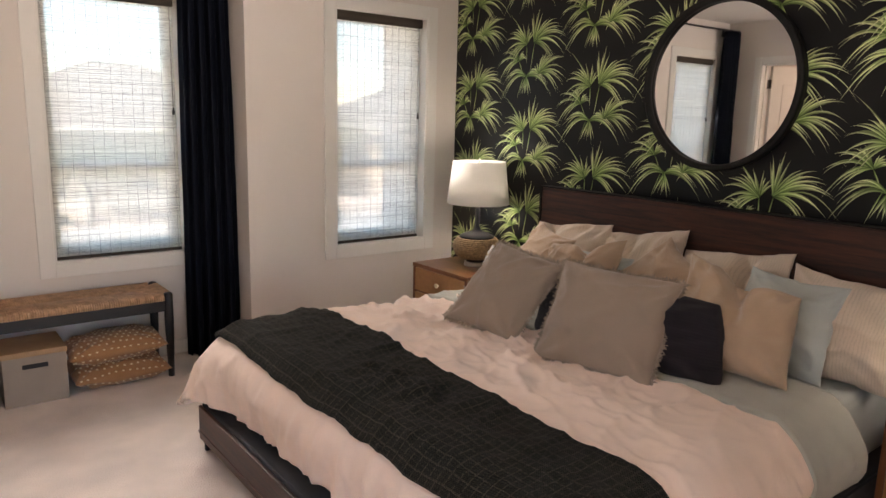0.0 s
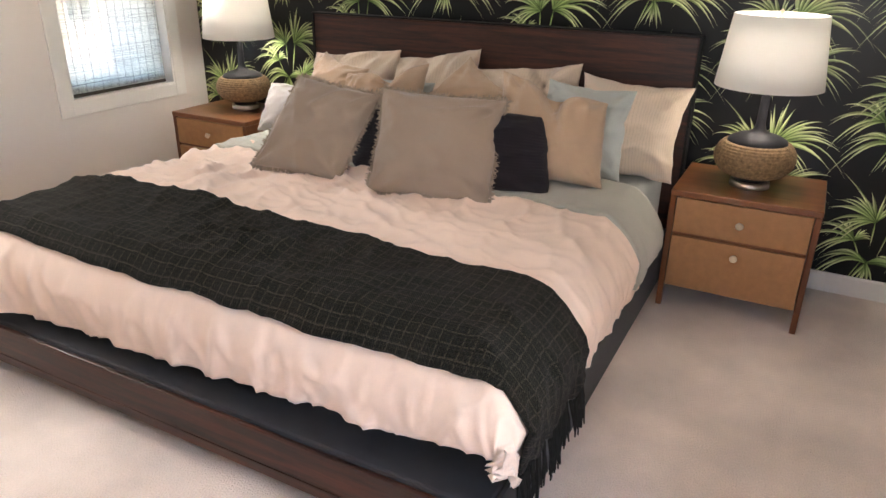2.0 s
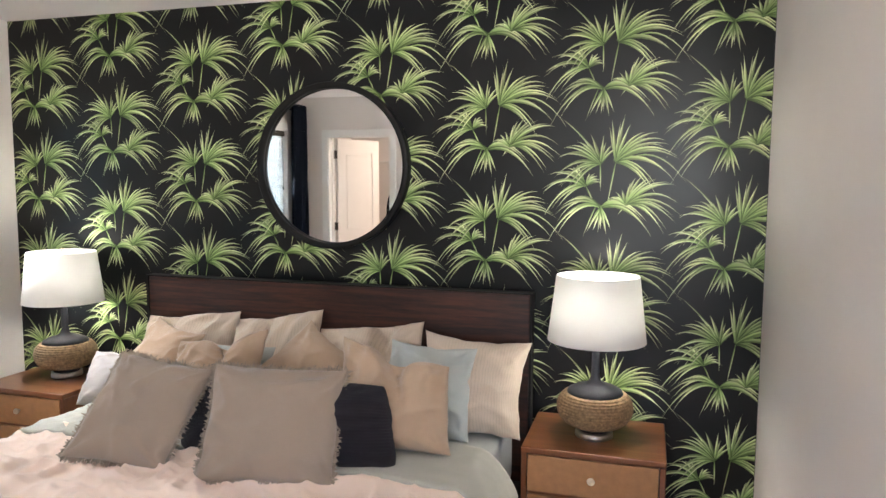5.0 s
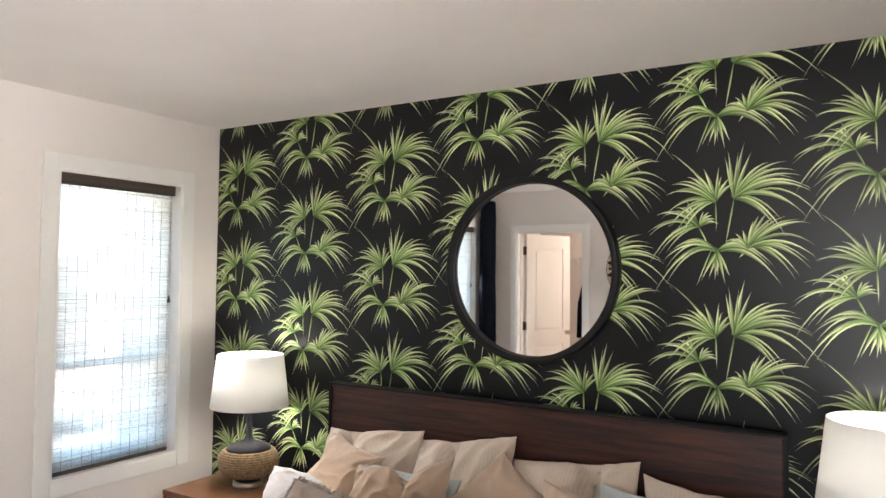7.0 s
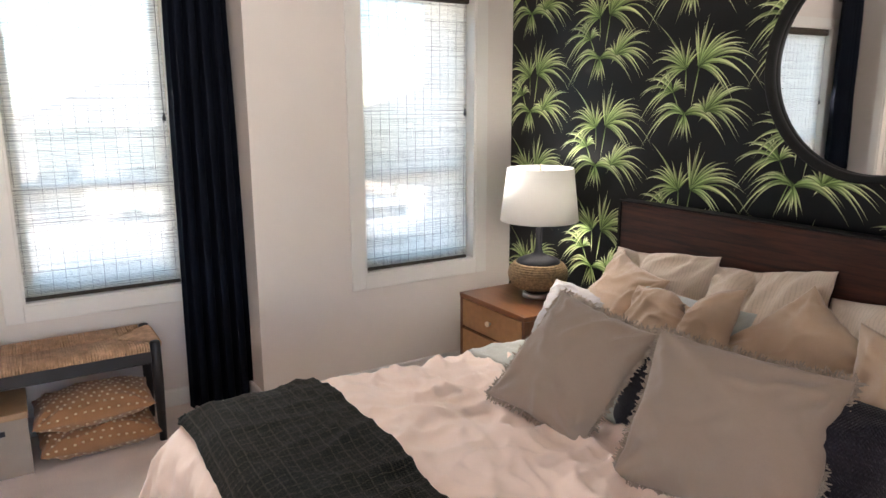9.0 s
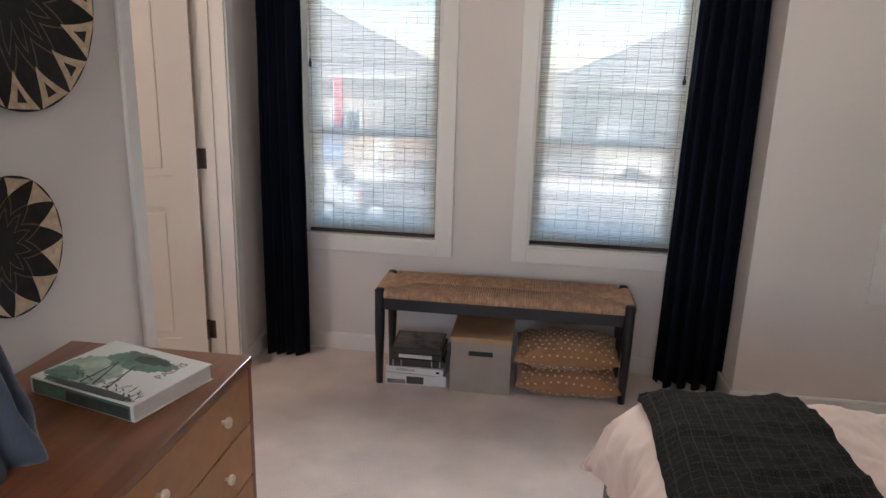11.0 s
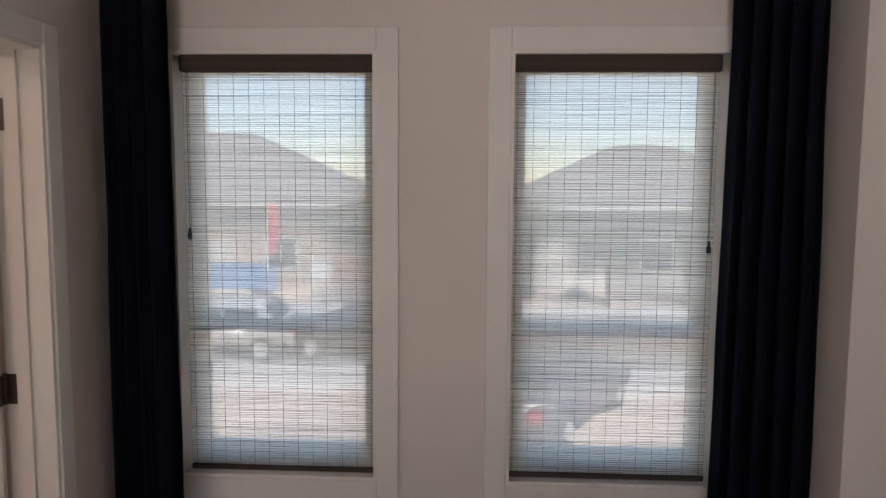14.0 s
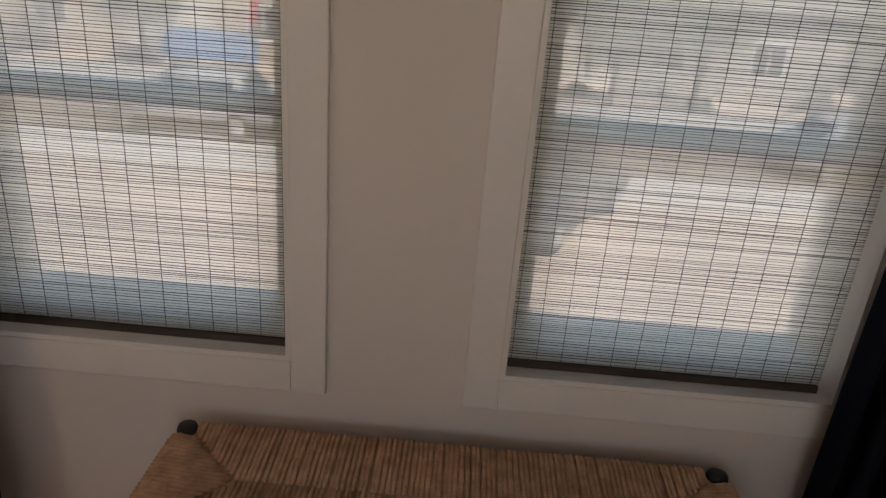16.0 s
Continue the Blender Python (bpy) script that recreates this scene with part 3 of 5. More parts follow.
def bedding(a, b, lift=0.0, crumple=1.0, deepest=0.325):
    """The place on the bedding of cloth coordinate (a, b), a from the foot, b from the side by the entry."""
    ox, dx = over(EX - a, RX, 0.02)
    oy0, dy0 = over(EY0 - b, RY, 0.03)
    oy1, dy1 = over(b - EY1, RY, 0.22)
    hang = max(dx, dy0, dy1)
    x = (a if a > EX else EX) - ox
    y = min(max(b, EY0), EY1) - oy0 + oy1
    mid = 1 - ((y - 2.02) / 1.05) ** 2
    z = 0.566 + 0.034 * max(0, mid) * min(1, max(0, (x - 1.42) / 0.5)) * (1 - 0.6 * min(1, max(0, (x - 2.1) / 0.3)))
    z -= 0.016 * min(1, max(0, (x - 2.1) / 0.25))
    # crumples, stronger towards the pillows and along the foot
    soft = 0.40 + 0.60 * min(1, max(0, (a - 1.7) / 0.5)) * min(1, max(0, (b - 1.15) / 0.8))
    wa, wb = a + 0.06 * n3(a * 3, b * 3, 11), b + 0.06 * n3(a * 3, b * 3, 17)
    w = 0.016 * (ridge(wa * 3.6 + 3, wb * 2.6, 2) - 0.5) * soft
    w += soft * (0.024 * crease(wa * 3.6, wb * 5.6, 9) + 0.016 * crease(wa * 7.0 + 4, wb * 4.4, 15) + 0.006 * crease(wa * 15.0, wb * 13.0, 23) + 0.012 * crease(wa * 10.0, wb * 8.0, 27))
    w *= crumple
    if hang > 0.02:
        f = min(1, (hang - 0.02) / 0.12)
        along = b if dx >= max(dy0, dy1) else a
        fold = 0.007 * (ridge(along * 5.0, hang * 1.2, 21) - 0.5) + 0.004 * (ridge(along * 13.0 + 2 * n3(along * 3, hang * 9, 5), hang * 6.0, 33) - 0.5) + 0.008 * n3(along * 2.2, hang * 3, 3) + 0.020 * crease(along * 7.0, hang * 3.0, 41) + 0.011 * crease(along * 15.0, hang * 5.0, 43)
        bulge = 0.020 * math.sin(min(1, hang / 0.32) * math.pi) * 1.2
        out = (fold * crumple + bulge) * f + lift * f
        if dx >= max(dy0, dy1):
            out += 0.13 * min(1, max(0, (b - 2.62) / 0.42)) ** 1.5 * min(1, hang / 0.33) ** 1.3
        if dx >= max(dy0, dy1):
            x -= out
        elif dy0 > dy1:
            y -= out
        else:
            y += out
    top = 1 - min(1, hang / 0.10)
    drop = min((dx ** 2.2 + dy0 ** 2.2 + dy1 ** 2.2) ** (1 / 2.2), deepest + 0.02 * n3(a * 4, b * 4, 6))
    return Vector((x, y, z - drop + w * max(0.25, top) + lift * max(0.15, top)))


def cloth_sheet(name, a0, a1, b0, b1, step, material, label, category, thick, lift=0.0, edge=None, crumple=1.0, parent=None, relief=None):
    """Cloth over the bed between cloth coordinates; edge(s, t) may shift a and b along the borders."""
    nu, nv = max(2, round((a1 - a0) / step)), max(2, round((b1 - b0) / step))
    bm = bmesh.new()

    def at(u, v):
        a, b = a0 + (a1 - a0) * u, b0 + (b1 - b0) * v
        if edge:
            a, b = edge(a, b, u, v)
        p = bedding(a, b, lift, crumple)
        if relief:
            p.z += relief(a, b)
        return p
    grid_mesh(bm, nu, nv, at, lambda u, v: (a0 + (a1 - a0) * u, b0 + (b1 - b0) * v))
    ob = part(name, bm, material, parent, "", True, True)
    s = ob.modifiers.new("thickness", "SOLIDIFY")
    s.thickness, s.offset = thick, -1.0
    return tagged(ob, label, category)


def duvet_edge(a, b, u, v):
    # the hem at the foot rises towards the entry side and droops at the far corner
    if u < 0.35:
        a += (0.02 * n3(b * 2.5, 1.0) + 0.035 * max(0, 1 - (b - 0.7) / 0.6)) * (1 - u / 0.35)
    if v < 0.25:
        b += (0.03 * n3(a * 3, 7.0) + 0.02) * (1 - v / 0.25)
    a -= 0.06 * min(1, max(0, (b - 1.3) / 1.2)) * max(0, 1 - u / 0.35)
    if u < 0.25 and v < 0.18:
        k = (1 - u / 0.25) * (1 - v / 0.18)
        a, b = a + 0.02 * k, b + 0.05 * k
    return a, b


DUVET = thing("duvet", pose(0, 0, 0), "rumpled blush-pink linen duvet with its grey-sage end turned back", "duvet")
cloth_sheet("cover", 1.262, 2.66, 0.735, 3.40, 0.0125, PINK, "blush-pink linen cover", "", 0.022, 0.0, duvet_edge, 1.0, DUVET)


def fold_edge(a, b, u, v):
    k = 0.02 * n3(b * 2, 3.3)
    return a + k - 0.03 * max(0, (1.25 - b)), b


cloth_sheet("turned_back_end", 2.58, 2.96, 0.80, 3.27, 0.016, SAGE, "grey-sage linen turned back below the pillows", "", 0.018, 0.020, fold_edge, 0.5, DUVET)


def throw_blanket():
    a0, a1, b0, b1 = 1.452, 1.87, 0.745, 3.02

    def edge(a, b, u, v):
        # the strip swings towards the foot on the entry side
        a += 0.018 * n3(b * 1.6, 5.0) + 0.006 * n3(b * 5, 8.0) + 0.04 * u * min(1, max(0, (b - 2.0) / 0.4))
        d = math.exp(-((a - 1.72) / 0.05) ** 2 - ((b - 1.92) / 0.06) ** 2)
        a += 0.02 * d
        if b < 1.2:
            a += (1.2 - b) * (0.16 * u + 0.05)
        return a, b
    def rucks(a, b):
        # the wool is pushed up into small folds about the middle of the bed
        near = math.exp(-((a - 1.70) / 0.13) ** 2 - ((b - 1.93) / 0.24) ** 2)
        dent = 0.014 * math.exp(-((a - 1.70) / 0.035) ** 2 - ((b - 1.97) / 0.05) ** 2)
        w = 0.05 * n3(a * 6, b * 6, 71)
        return max(-0.006, near * (0.044 * ridge((a + w) * 7.0 + b * 3, b * 6.0 + w, 77) - 0.012 + 0.012 * crease(a * 14, b * 9, 79)) - dent) + 0.006 * ridge(a * 6, b * 4, 83)
    root = cloth_sheet("throw_blanket", a0, a1, b0, b1, 0.0125, THROW, "charcoal wool throw with a faint windowpane check and fringed ends", "blanket", 0.010, 0.024, edge, 0.85, None, rucks)
    rng = random.Random(5)
    for b, sign, count, long in ((b0, -1, 84, 0.125), (b1, 1, 110, 0.080)):
        bm = bmesh.new()
        for k in range(count):
            u = (k + rng.uniform(0.2, 0.8)) / count
            a, bb = edge(a0 + (a1 - a0) * u, b, u, 0 if sign < 0 else 1)
            p = bedding(a, bb, 0.022, 0.85)
            h = long * rng.uniform(0.7, 1.15)
            sway = Vector((rng.uniform(-0.022, 0.022), sign * rng.uniform(0.0, 0.015), 0))
            if sign < 0:
                ends = [p, p + sway * 0.4 + Vector((0, -0.006, -h * 0.5)), p + sway + Vector((0, -0.004, -h))]
            else:
                q = bedding(a, bb + h * 0.6, 0.026, 0.85)
                ends = [p, (p + q) / 2 + Vector((0, 0, 0.018)), q + Vector((sway.x, 0, rng.uniform(0.002, 0.024)))]
            tube(bm, ends, [0.0034, 0.0038, 0.0024], 5)
        part("fringe", bm, FRINGE, root, "knotted wool fringe")


throw_blanket()


# ---- pillows ----
def from_corners(bl, br, tr, tl):
    """The pose of a pillow's middle plane, and its four corners in it."""
    bl, br, tr, tl = (Vector(p) for p in (bl, br, tr, tl))
    c = (bl + br + tr + tl) / 4
    xn = (br - bl + tr - tl).normalized()
    zn = xn.cross(tl - bl + tr - br).normalized()
    m = Matrix((xn, zn.cross(xn), zn)).transposed().to_4x4()
    m.translation = c
    inv = m.inverted()
    return m, [inv @ p for p in (bl, br, tr, tl)]


def pillow(name, m, w, h, depth, material, label, seed, chop=0.0, dent=0.0, pinch=0.07, fringe=None, dots=None, group="bed pillows", rnd=0.0, quad=None, full=2.3):
    """A stuffed cushion between four corners: edges pulled in, a dent chopped in the top at u = dent."""
    n = 52
    bm = bmesh.new()
    quad = quad or [Vector(p) for p in ((-w / 2, -h / 2, 0), (w / 2, -h / 2, 0), (w / 2, h / 2, 0), (-w / 2, h / 2, 0))]

    def outline(u, v):
        """The place on the middle surface, without its thickness."""
        p = u * (1 - pinch * (1 - v * v) * (0.6 + 0.4 * abs(u)))
        q = v * (1 - pinch * (1 - u * u) * (0.6 + 0.4 * abs(v)))
        p, q = p * (1 - rnd * 0.22 * v ** 4), q * (1 - rnd * 0.22 * u ** 4)
        p, q = (p + 1) / 2, (q + 1) / 2
        c = (quad[0] * (1 - p) + quad[1] * p) * (1 - q) + (quad[3] * (1 - p) + quad[2] * p) * q
        x, y, z = c
        if v > -0.2:
            y -= chop * math.exp(-((u - dent) / 0.30) ** 2) * ((v + 0.2) / 1.2) ** 1.5
        edge = 1 - (u * v) ** 4
        y += edge * (0.008 * n3(u * 2.2, v * 2.2, seed) + 0.004 * n3(u * 6, v * 6, seed + 9))
        x += edge * (0.008 * n3(u * 2.2, v * 2.2, seed + 40) + 0.004 * n3(u * 6, v * 6, seed + 49))
        return x, y, z

    def thick(u, v):
        t = depth / 2 * max(0.0, (1 - abs(u) ** full)) ** 0.60 * max(0.0, (1 - abs(v) ** full)) ** 0.60
        wu, wv = u + 0.25 * n3(u * 1.5, v * 1.5, seed + 5), v + 0.25 * n3(u * 1.5, v * 1.5, seed + 6)
        wr = 0.010 * crease(wu * 1.1 + seed, wv * 1.7, seed * 3) + 0.006 * n3(wu * 1.3 + seed, wv * 1.3, seed) + 0.002 * (ridge(u * 3.3, v * 3.1 + seed, seed * 2) - 0.5)
        # folds that run in from the corners
        for cu, cv in ((-1, -1), (1, -1), (1, 1), (-1, 1)):
            dx, dy = u - cu, v - cv
            r = math.hypot(dx, dy)
            wr += 0.006 * math.exp(-((r - 0.45) / 0.28) ** 2) * math.cos(9 * math.atan2(dy, dx) + seed)
        if chop:
            k = u - dent - 0.10 * (1 - v)
            t -= 0.55 * depth * math.exp(-(k / 0.13) ** 2) * max(0, v + 0.15) ** 0.8
            wr += 0.020 * (ridge((u - 0.35 * v) * 2.8 + seed, v * 1.2, seed) - 0.5) * max(0, v + 0.4)
        return max(0.0, t + wr * min(1, 6 * t / depth))
    for side in (1, -1):
        def at(i, j, side=side):
            u, v = i * 2 - 1, j * 2 - 1
            u, v = math.copysign(1 - (1 - abs(u)) ** 1.35, u), math.copysign(1 - (1 - abs(v)) ** 1.35, v)
            x, y, z = outline(u, v)
            return (x, y, z + side * thick(u, v) + 0.0012 * side)
        grid_mesh(bm, n, n, at, lambda i, j: (i * w, j * h))
    bmesh.ops.remove_doubles(bm, verts=bm.verts, dist=0.003)
    ob = part(name, bm, material, None, "", True)
    ob.matrix_world = m
    tagged(ob, label, "pillow", group)
    rng = random.Random(seed)
    if fringe:
        fb = bmesh.new()
        for ax in range(4):
            count = 150
            for k in range(count):
                s = -1 + 2 * (k + rng.random()) / count
                u, v = ((s, 1), (1, s), (s, -1), (-1, s))[ax]
                x, y, z = outline(u, v)
                d = Vector(((0, 1), (1, 0), (0, -1), (-1, 0))[ax]) * rng.uniform(0.007, 0.018)
                q = Vector((rng.uniform(-0.007, 0.007), rng.uniform(-0.007, 0.007)))
                tube(fb, [(x - d.x * 0.3, y - d.y * 0.3, z + rng.uniform(-0.003, 0.003)), (x + d.x * 0.5, y + d.y * 0.5, z + rng.uniform(-0.005, 0.005)), (x + d.x + q.x, y + d.y + q.y, z + rng.uniform(-0.010, 0.010))], [0.0018, 0.0026, 0.0015], 4)
        part("fringe", fb, fringe, ob, "frayed taupe fringe")
    if dots:
        db = bmesh.new()
        for i in range(13):
            for j in range(11):
                u, v = -0.88 + 1.76 * (i + 0.5 * (j % 2)) / 12.5, -0.93 + 1.80 * j / 10
                if abs(u) > 0.9:
                    continue
                x, y, z = outline(u, v)
                for side in (1, -1):
                    if side > 0 or v < 0:
                        bmesh.ops.create_icosphere(db, subdivisions=1, radius=0.0078, matrix=Matrix.Translation((x, y, z + side * thick(u, v))) @ Matrix.Diagonal((1.0, 1.25, 0.6, 1)))
        tagged(part("tufting", db, dots, ob, "rows of cream tufted dots", True), kind="stuff")
    return ob


def prop(name, corners, depth, material, label, seed, **more):
    m, quad = from_corners(*corners)
    return pillow(name, m, (quad[1] - quad[0]).length, (quad[3] - quad[0]).length, depth, material, label, seed, quad=quad, **more)


# back row against the headboard; corners run bottom left, bottom right, top right, top left
ROW = "cream striped linen pillow leaning on the headboard"
prop("pillow", ((3.27, 2.99, 0.56), (3.25, 2.43, 0.56), (3.425, 2.452, 0.957), (3.435, 3.010, 0.902)), 0.18, CREAM, ROW, 3, pinch=0.045, chop=0.012, dent=-0.4)
prop("pillow", ((3.25, 2.47, 0.56), (3.24, 1.96, 0.57), (3.420, 1.992, 0.993), (3.430, 2.472, 0.915)), 0.18, CREAM, ROW, 4, pinch=0.045, chop=0.010, dent=-0.2)
prop("pillow", ((3.24, 1.99, 0.56), (3.25, 1.45, 0.56), (3.420, 1.476, 0.965), (3.430, 2.010, 0.895)), 0.18, CREAM, ROW, 5, pinch=0.045, chop=0.010, dent=0.3)
prop("pillow", ((3.15, 1.43, 0.515), (3.195, 0.978, 0.530), (3.365, 0.960, 0.912), (3.375, 1.455, 0.935)), 0.19, CREAM, "cream striped linen pillow at the outer end of the row", 6, pinch=0.12)
# pale and blue-green pillows in the middle rows
prop("pillow", ((2.99, 3.085, 0.545), (3.01, 2.60, 0.555), (3.145, 2.594, 0.785), (3.125, 3.079, 0.775)), 0.17, PALE, "pale cotton pillow half hidden by the cushions", 7)
prop("pillow", ((3.02, 1.60, 0.545), (3.063, 1.168, 0.543), (3.265, 1.182, 0.895), (3.245, 1.57, 0.915)), 0.14, SHEET, "pale blue-green cotton pillow", 8, pinch=0.10)
prop("pillow", ((3.02, 2.62, 0.58), (3.02, 2.10, 0.58), (3.15, 2.10, 0.86), (3.15, 2.62, 0.86)), 0.14, SHEET, "pale blue-green cotton pillow", 9)
# tan cushions
prop("cushion", ((3.10, 2.98, 0.62), (2.98, 2.60, 0.575), (3.170, 2.480, 0.890), (3.285, 2.828, 0.938)), 0.14, TAN, "tan linen cushion leaning among the pillows", 10, pinch=0.14)
prop("cushion", ((2.86, 2.53, 0.59), (2.89, 2.05, 0.60), (3.065, 2.085, 0.962), (3.030, 2.515, 0.885)), 0.16, TAN, "tan linen cushion with a dented top", 11, chop=0.055, dent=0.12, pinch=0.09)
prop("cushion", ((3.03, 2.19, 0.745), (2.93, 1.86, 0.58), (3.085, 1.605, 0.82), (3.185, 1.935, 0.990)), 0.14, TAN, "tan linen cushion standing on one corner among the pillows", 12, pinch=0.12)
prop("cushion", ((2.755, 1.61, 0.590), (2.815, 1.175, 0.585), (2.930, 1.215, 0.895), (2.940, 1.668, 0.985)), 0.22, TAN, "tan linen cushion with a dented top", 13, chop=0.050, dent=0.05, pinch=0.05, full=2.8)
# dark lumbar cushion and the fringed pair in front
prop("cushion", ((2.60, 2.215, 0.545), (2.672, 1.330, 0.548), (2.740, 1.395, 0.862), (2.688, 2.222, 0.840)), 0.20, NAVY, "dark navy waffle-knit lumbar cushion", 14, pinch=0.01, rnd=0.22, full=3.0)
prop("cushion", ((2.366, 2.548, 0.592), (2.404, 2.138, 0.560), (2.630, 2.060, 0.893), (2.605, 2.455, 0.938)), 0.15, TAUPE, "taupe linen cushion with frayed fringe edges", 15, fringe=TAUPE_YARN, pinch=0.06)
prop("cushion", ((2.360, 1.972, 0.572), (2.491, 1.510, 0.553), (2.725, 1.553, 0.905), (2.590, 2.030, 0.928)), 0.16, TAUPE, "taupe linen cushion with frayed fringe edges", 16, fringe=TAUPE_YARN, pinch=0.06)


# ---- nightstands and lamps ----
def nightstand(y0, y1):
    root = thing("nightstand", pose(3.12, (y0 + y1) / 2, 0), "red-brown teak nightstand with two tan drawers and round knobs", "nightstand", "bedside nightstands")
    w, d, h = (y1 - y0) / 2, 0.465, 0.535
    part("tabletop", box(-0.004, d, -w, w, h - 0.026, h, 0.004), TEAK, root)
    for s in (-1, 1):
        y = s * (w - 0.013)
        bm = box(0.0, d, y - 0.012, y + 0.012, 0.095, h - 0.0265, 0.002)
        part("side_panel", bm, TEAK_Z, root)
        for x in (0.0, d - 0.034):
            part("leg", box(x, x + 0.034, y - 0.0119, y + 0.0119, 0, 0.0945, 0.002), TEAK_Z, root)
    part("carcass", boxes((0.02, d - 0.01, -w + 0.026, w - 0.026, 0.10, 0.114), (d - 0.016, d - 0.004, -w + 0.026, w - 0.026, 0.114, h - 0.027), (0.012, d - 0.02, -w + 0.026, w - 0.026, 0.338, 0.350)), TEAK, root)
    for a, b in ((0.104, 0.336), (0.352, h - 0.031)):
        dr = part("drawer", box(-0.001, 0.30, -w + 0.0275, w - 0.0275, a, b, 0.003), OAK, root, "tan drawer front")
        bm = lathe([(0.006, 0), (0.006, 0.010), (0.014, 0.013), (0.016, 0.020), (0.013, 0.025), (0.0, 0.026)], 20)
        bm.transform(pose(-0.001, 0, (a + b) / 2 + (0.02 if a < 0.2 else 0.0) + (0.045 if a < 0.2 else 0), 0, -90, 0))
        part("knob", bm, KNOB, dr, "pale round knob", True)
    return root


nightstand(0.392, 0.962)
nightstand(3.29, 3.86)


def table_lamp(x, y):
    root = thing("table_lamp", pose(x, y, 0.535), "table lamp with rope-wound gourd base and white linen drum shade", "lamp", "bedside lamps")
    part("foot", lathe([(0.0, 0.0), (0.078, 0.0), (0.080, 0.004), (0.078, 0.026), (0.072, 0.028), (0.0, 0.028)], 48), NICKEL, root, "brushed nickel foot", True)
    part("plinth", lathe([(0.0, 0.0285), (0.066, 0.0285), (0.070, 0.040), (0.085, 0.052), (0.0, 0.052)], 48), LAMPDARK, root, "", True)
    prof = []
    n = 13
    for k in range(n * 4 + 1):
        a = -1.15 + 2.0 * k / (n * 4)
        r = 0.062 + 0.094 * math.cos(a) + 0.0050 * abs(math.sin(math.pi * k / 4))
        prof.append((r, 0.128 + 0.083 * math.sin(a)))
    part("rope_body", lathe(prof, 56), ROPE, root, "tan rope-wound body", True)
    z0 = prof[-1][1]
    part("neck", lathe([(prof[-1][0] - 0.004, z0 - 0.006), (0.112, z0 + 0.012), (0.085, z0 + 0.026), (0.05, z0 + 0.036), (0.026, z0 + 0.050), (0.018, z0 + 0.075), (0.016, z0 + 0.19), (0.011, z0 + 0.20), (0.0, z0 + 0.20)], 48), LAMPDARK, root, "dark glazed neck", True)
    sb, st, rb, rt = 0.415, 0.690, 0.205, 0.172
    bm = lathe([(rb, sb), (rt, st), (rt - 0.003, st), (rb - 0.003, sb)], 64, True)
    sh = part("shade", bm, SHADE, root, "white linen drum shade", True)
    bm = bmesh.new()
    for k in range(3):
        a = math.tau * k / 3 + 0.4
        tube(bm, [(0, 0, st - 0.02), ((rt - 0.004) * math.cos(a), (rt - 0.004) * math.sin(a), st - 0.008)], 0.0018, 5)
    part("spider", bm, NICKEL, sh)
    part("finial", lathe([(0.0, st - 0.03), (0.008, st - 0.03), (0.010, st - 0.012), (0.005, st), (0.009, st + 0.012), (0.0, st + 0.022)], 16), KNOB, sh, "pale finial", True)
    bulb = part("bulb", lathe([(0.0, 0.48), (0.014, 0.482), (0.018, 0.50), (0.028, 0.53), (0.030, 0.615), (0.024, 0.655), (0.0, 0.665)], 20), BULB, sh, "lit bulb", True)
    return root


BULB = bpy.data.materials.new("lit_bulb")
BULB.use_nodes = True
BULB.node_tree.nodes["Principled BSDF"].inputs["Emission Color"].default_value = (1.0, 0.93, 0.83, 1)
BULB.node_tree.nodes["Principled BSDF"].inputs["Emission Strength"].default_value = 9.0
table_lamp(3.335, 0.685)
table_lamp(3.42, 3.56)


# ---- mirror ----
def round_mirror():
    root = thing("round_mirror", pose(3.640, 2.035, 1.69, 0, -0.23, -0.35) @ pose(0, 0, 0, 0, -90.0, 0), "large round mirror in a deep black frame", "mirror")
    r = 0.418
    part("mirror_frame", lathe([(r - 0.030, 0.0), (r, 0.0), (r, 0.045), (r - 0.004, 0.048), (r - 0.026, 0.048), (r - 0.030, 0.044)], 96, True), BLACKWOOD, root, "black-stained wooden ring frame", True)
    gl = part("mirror_glass", lathe([(0.0, 0.006), (r - 0.0302, 0.006), (r - 0.0302, 0.016), (0.0, 0.016)], 96), MIRROR, root)


round_mirror()


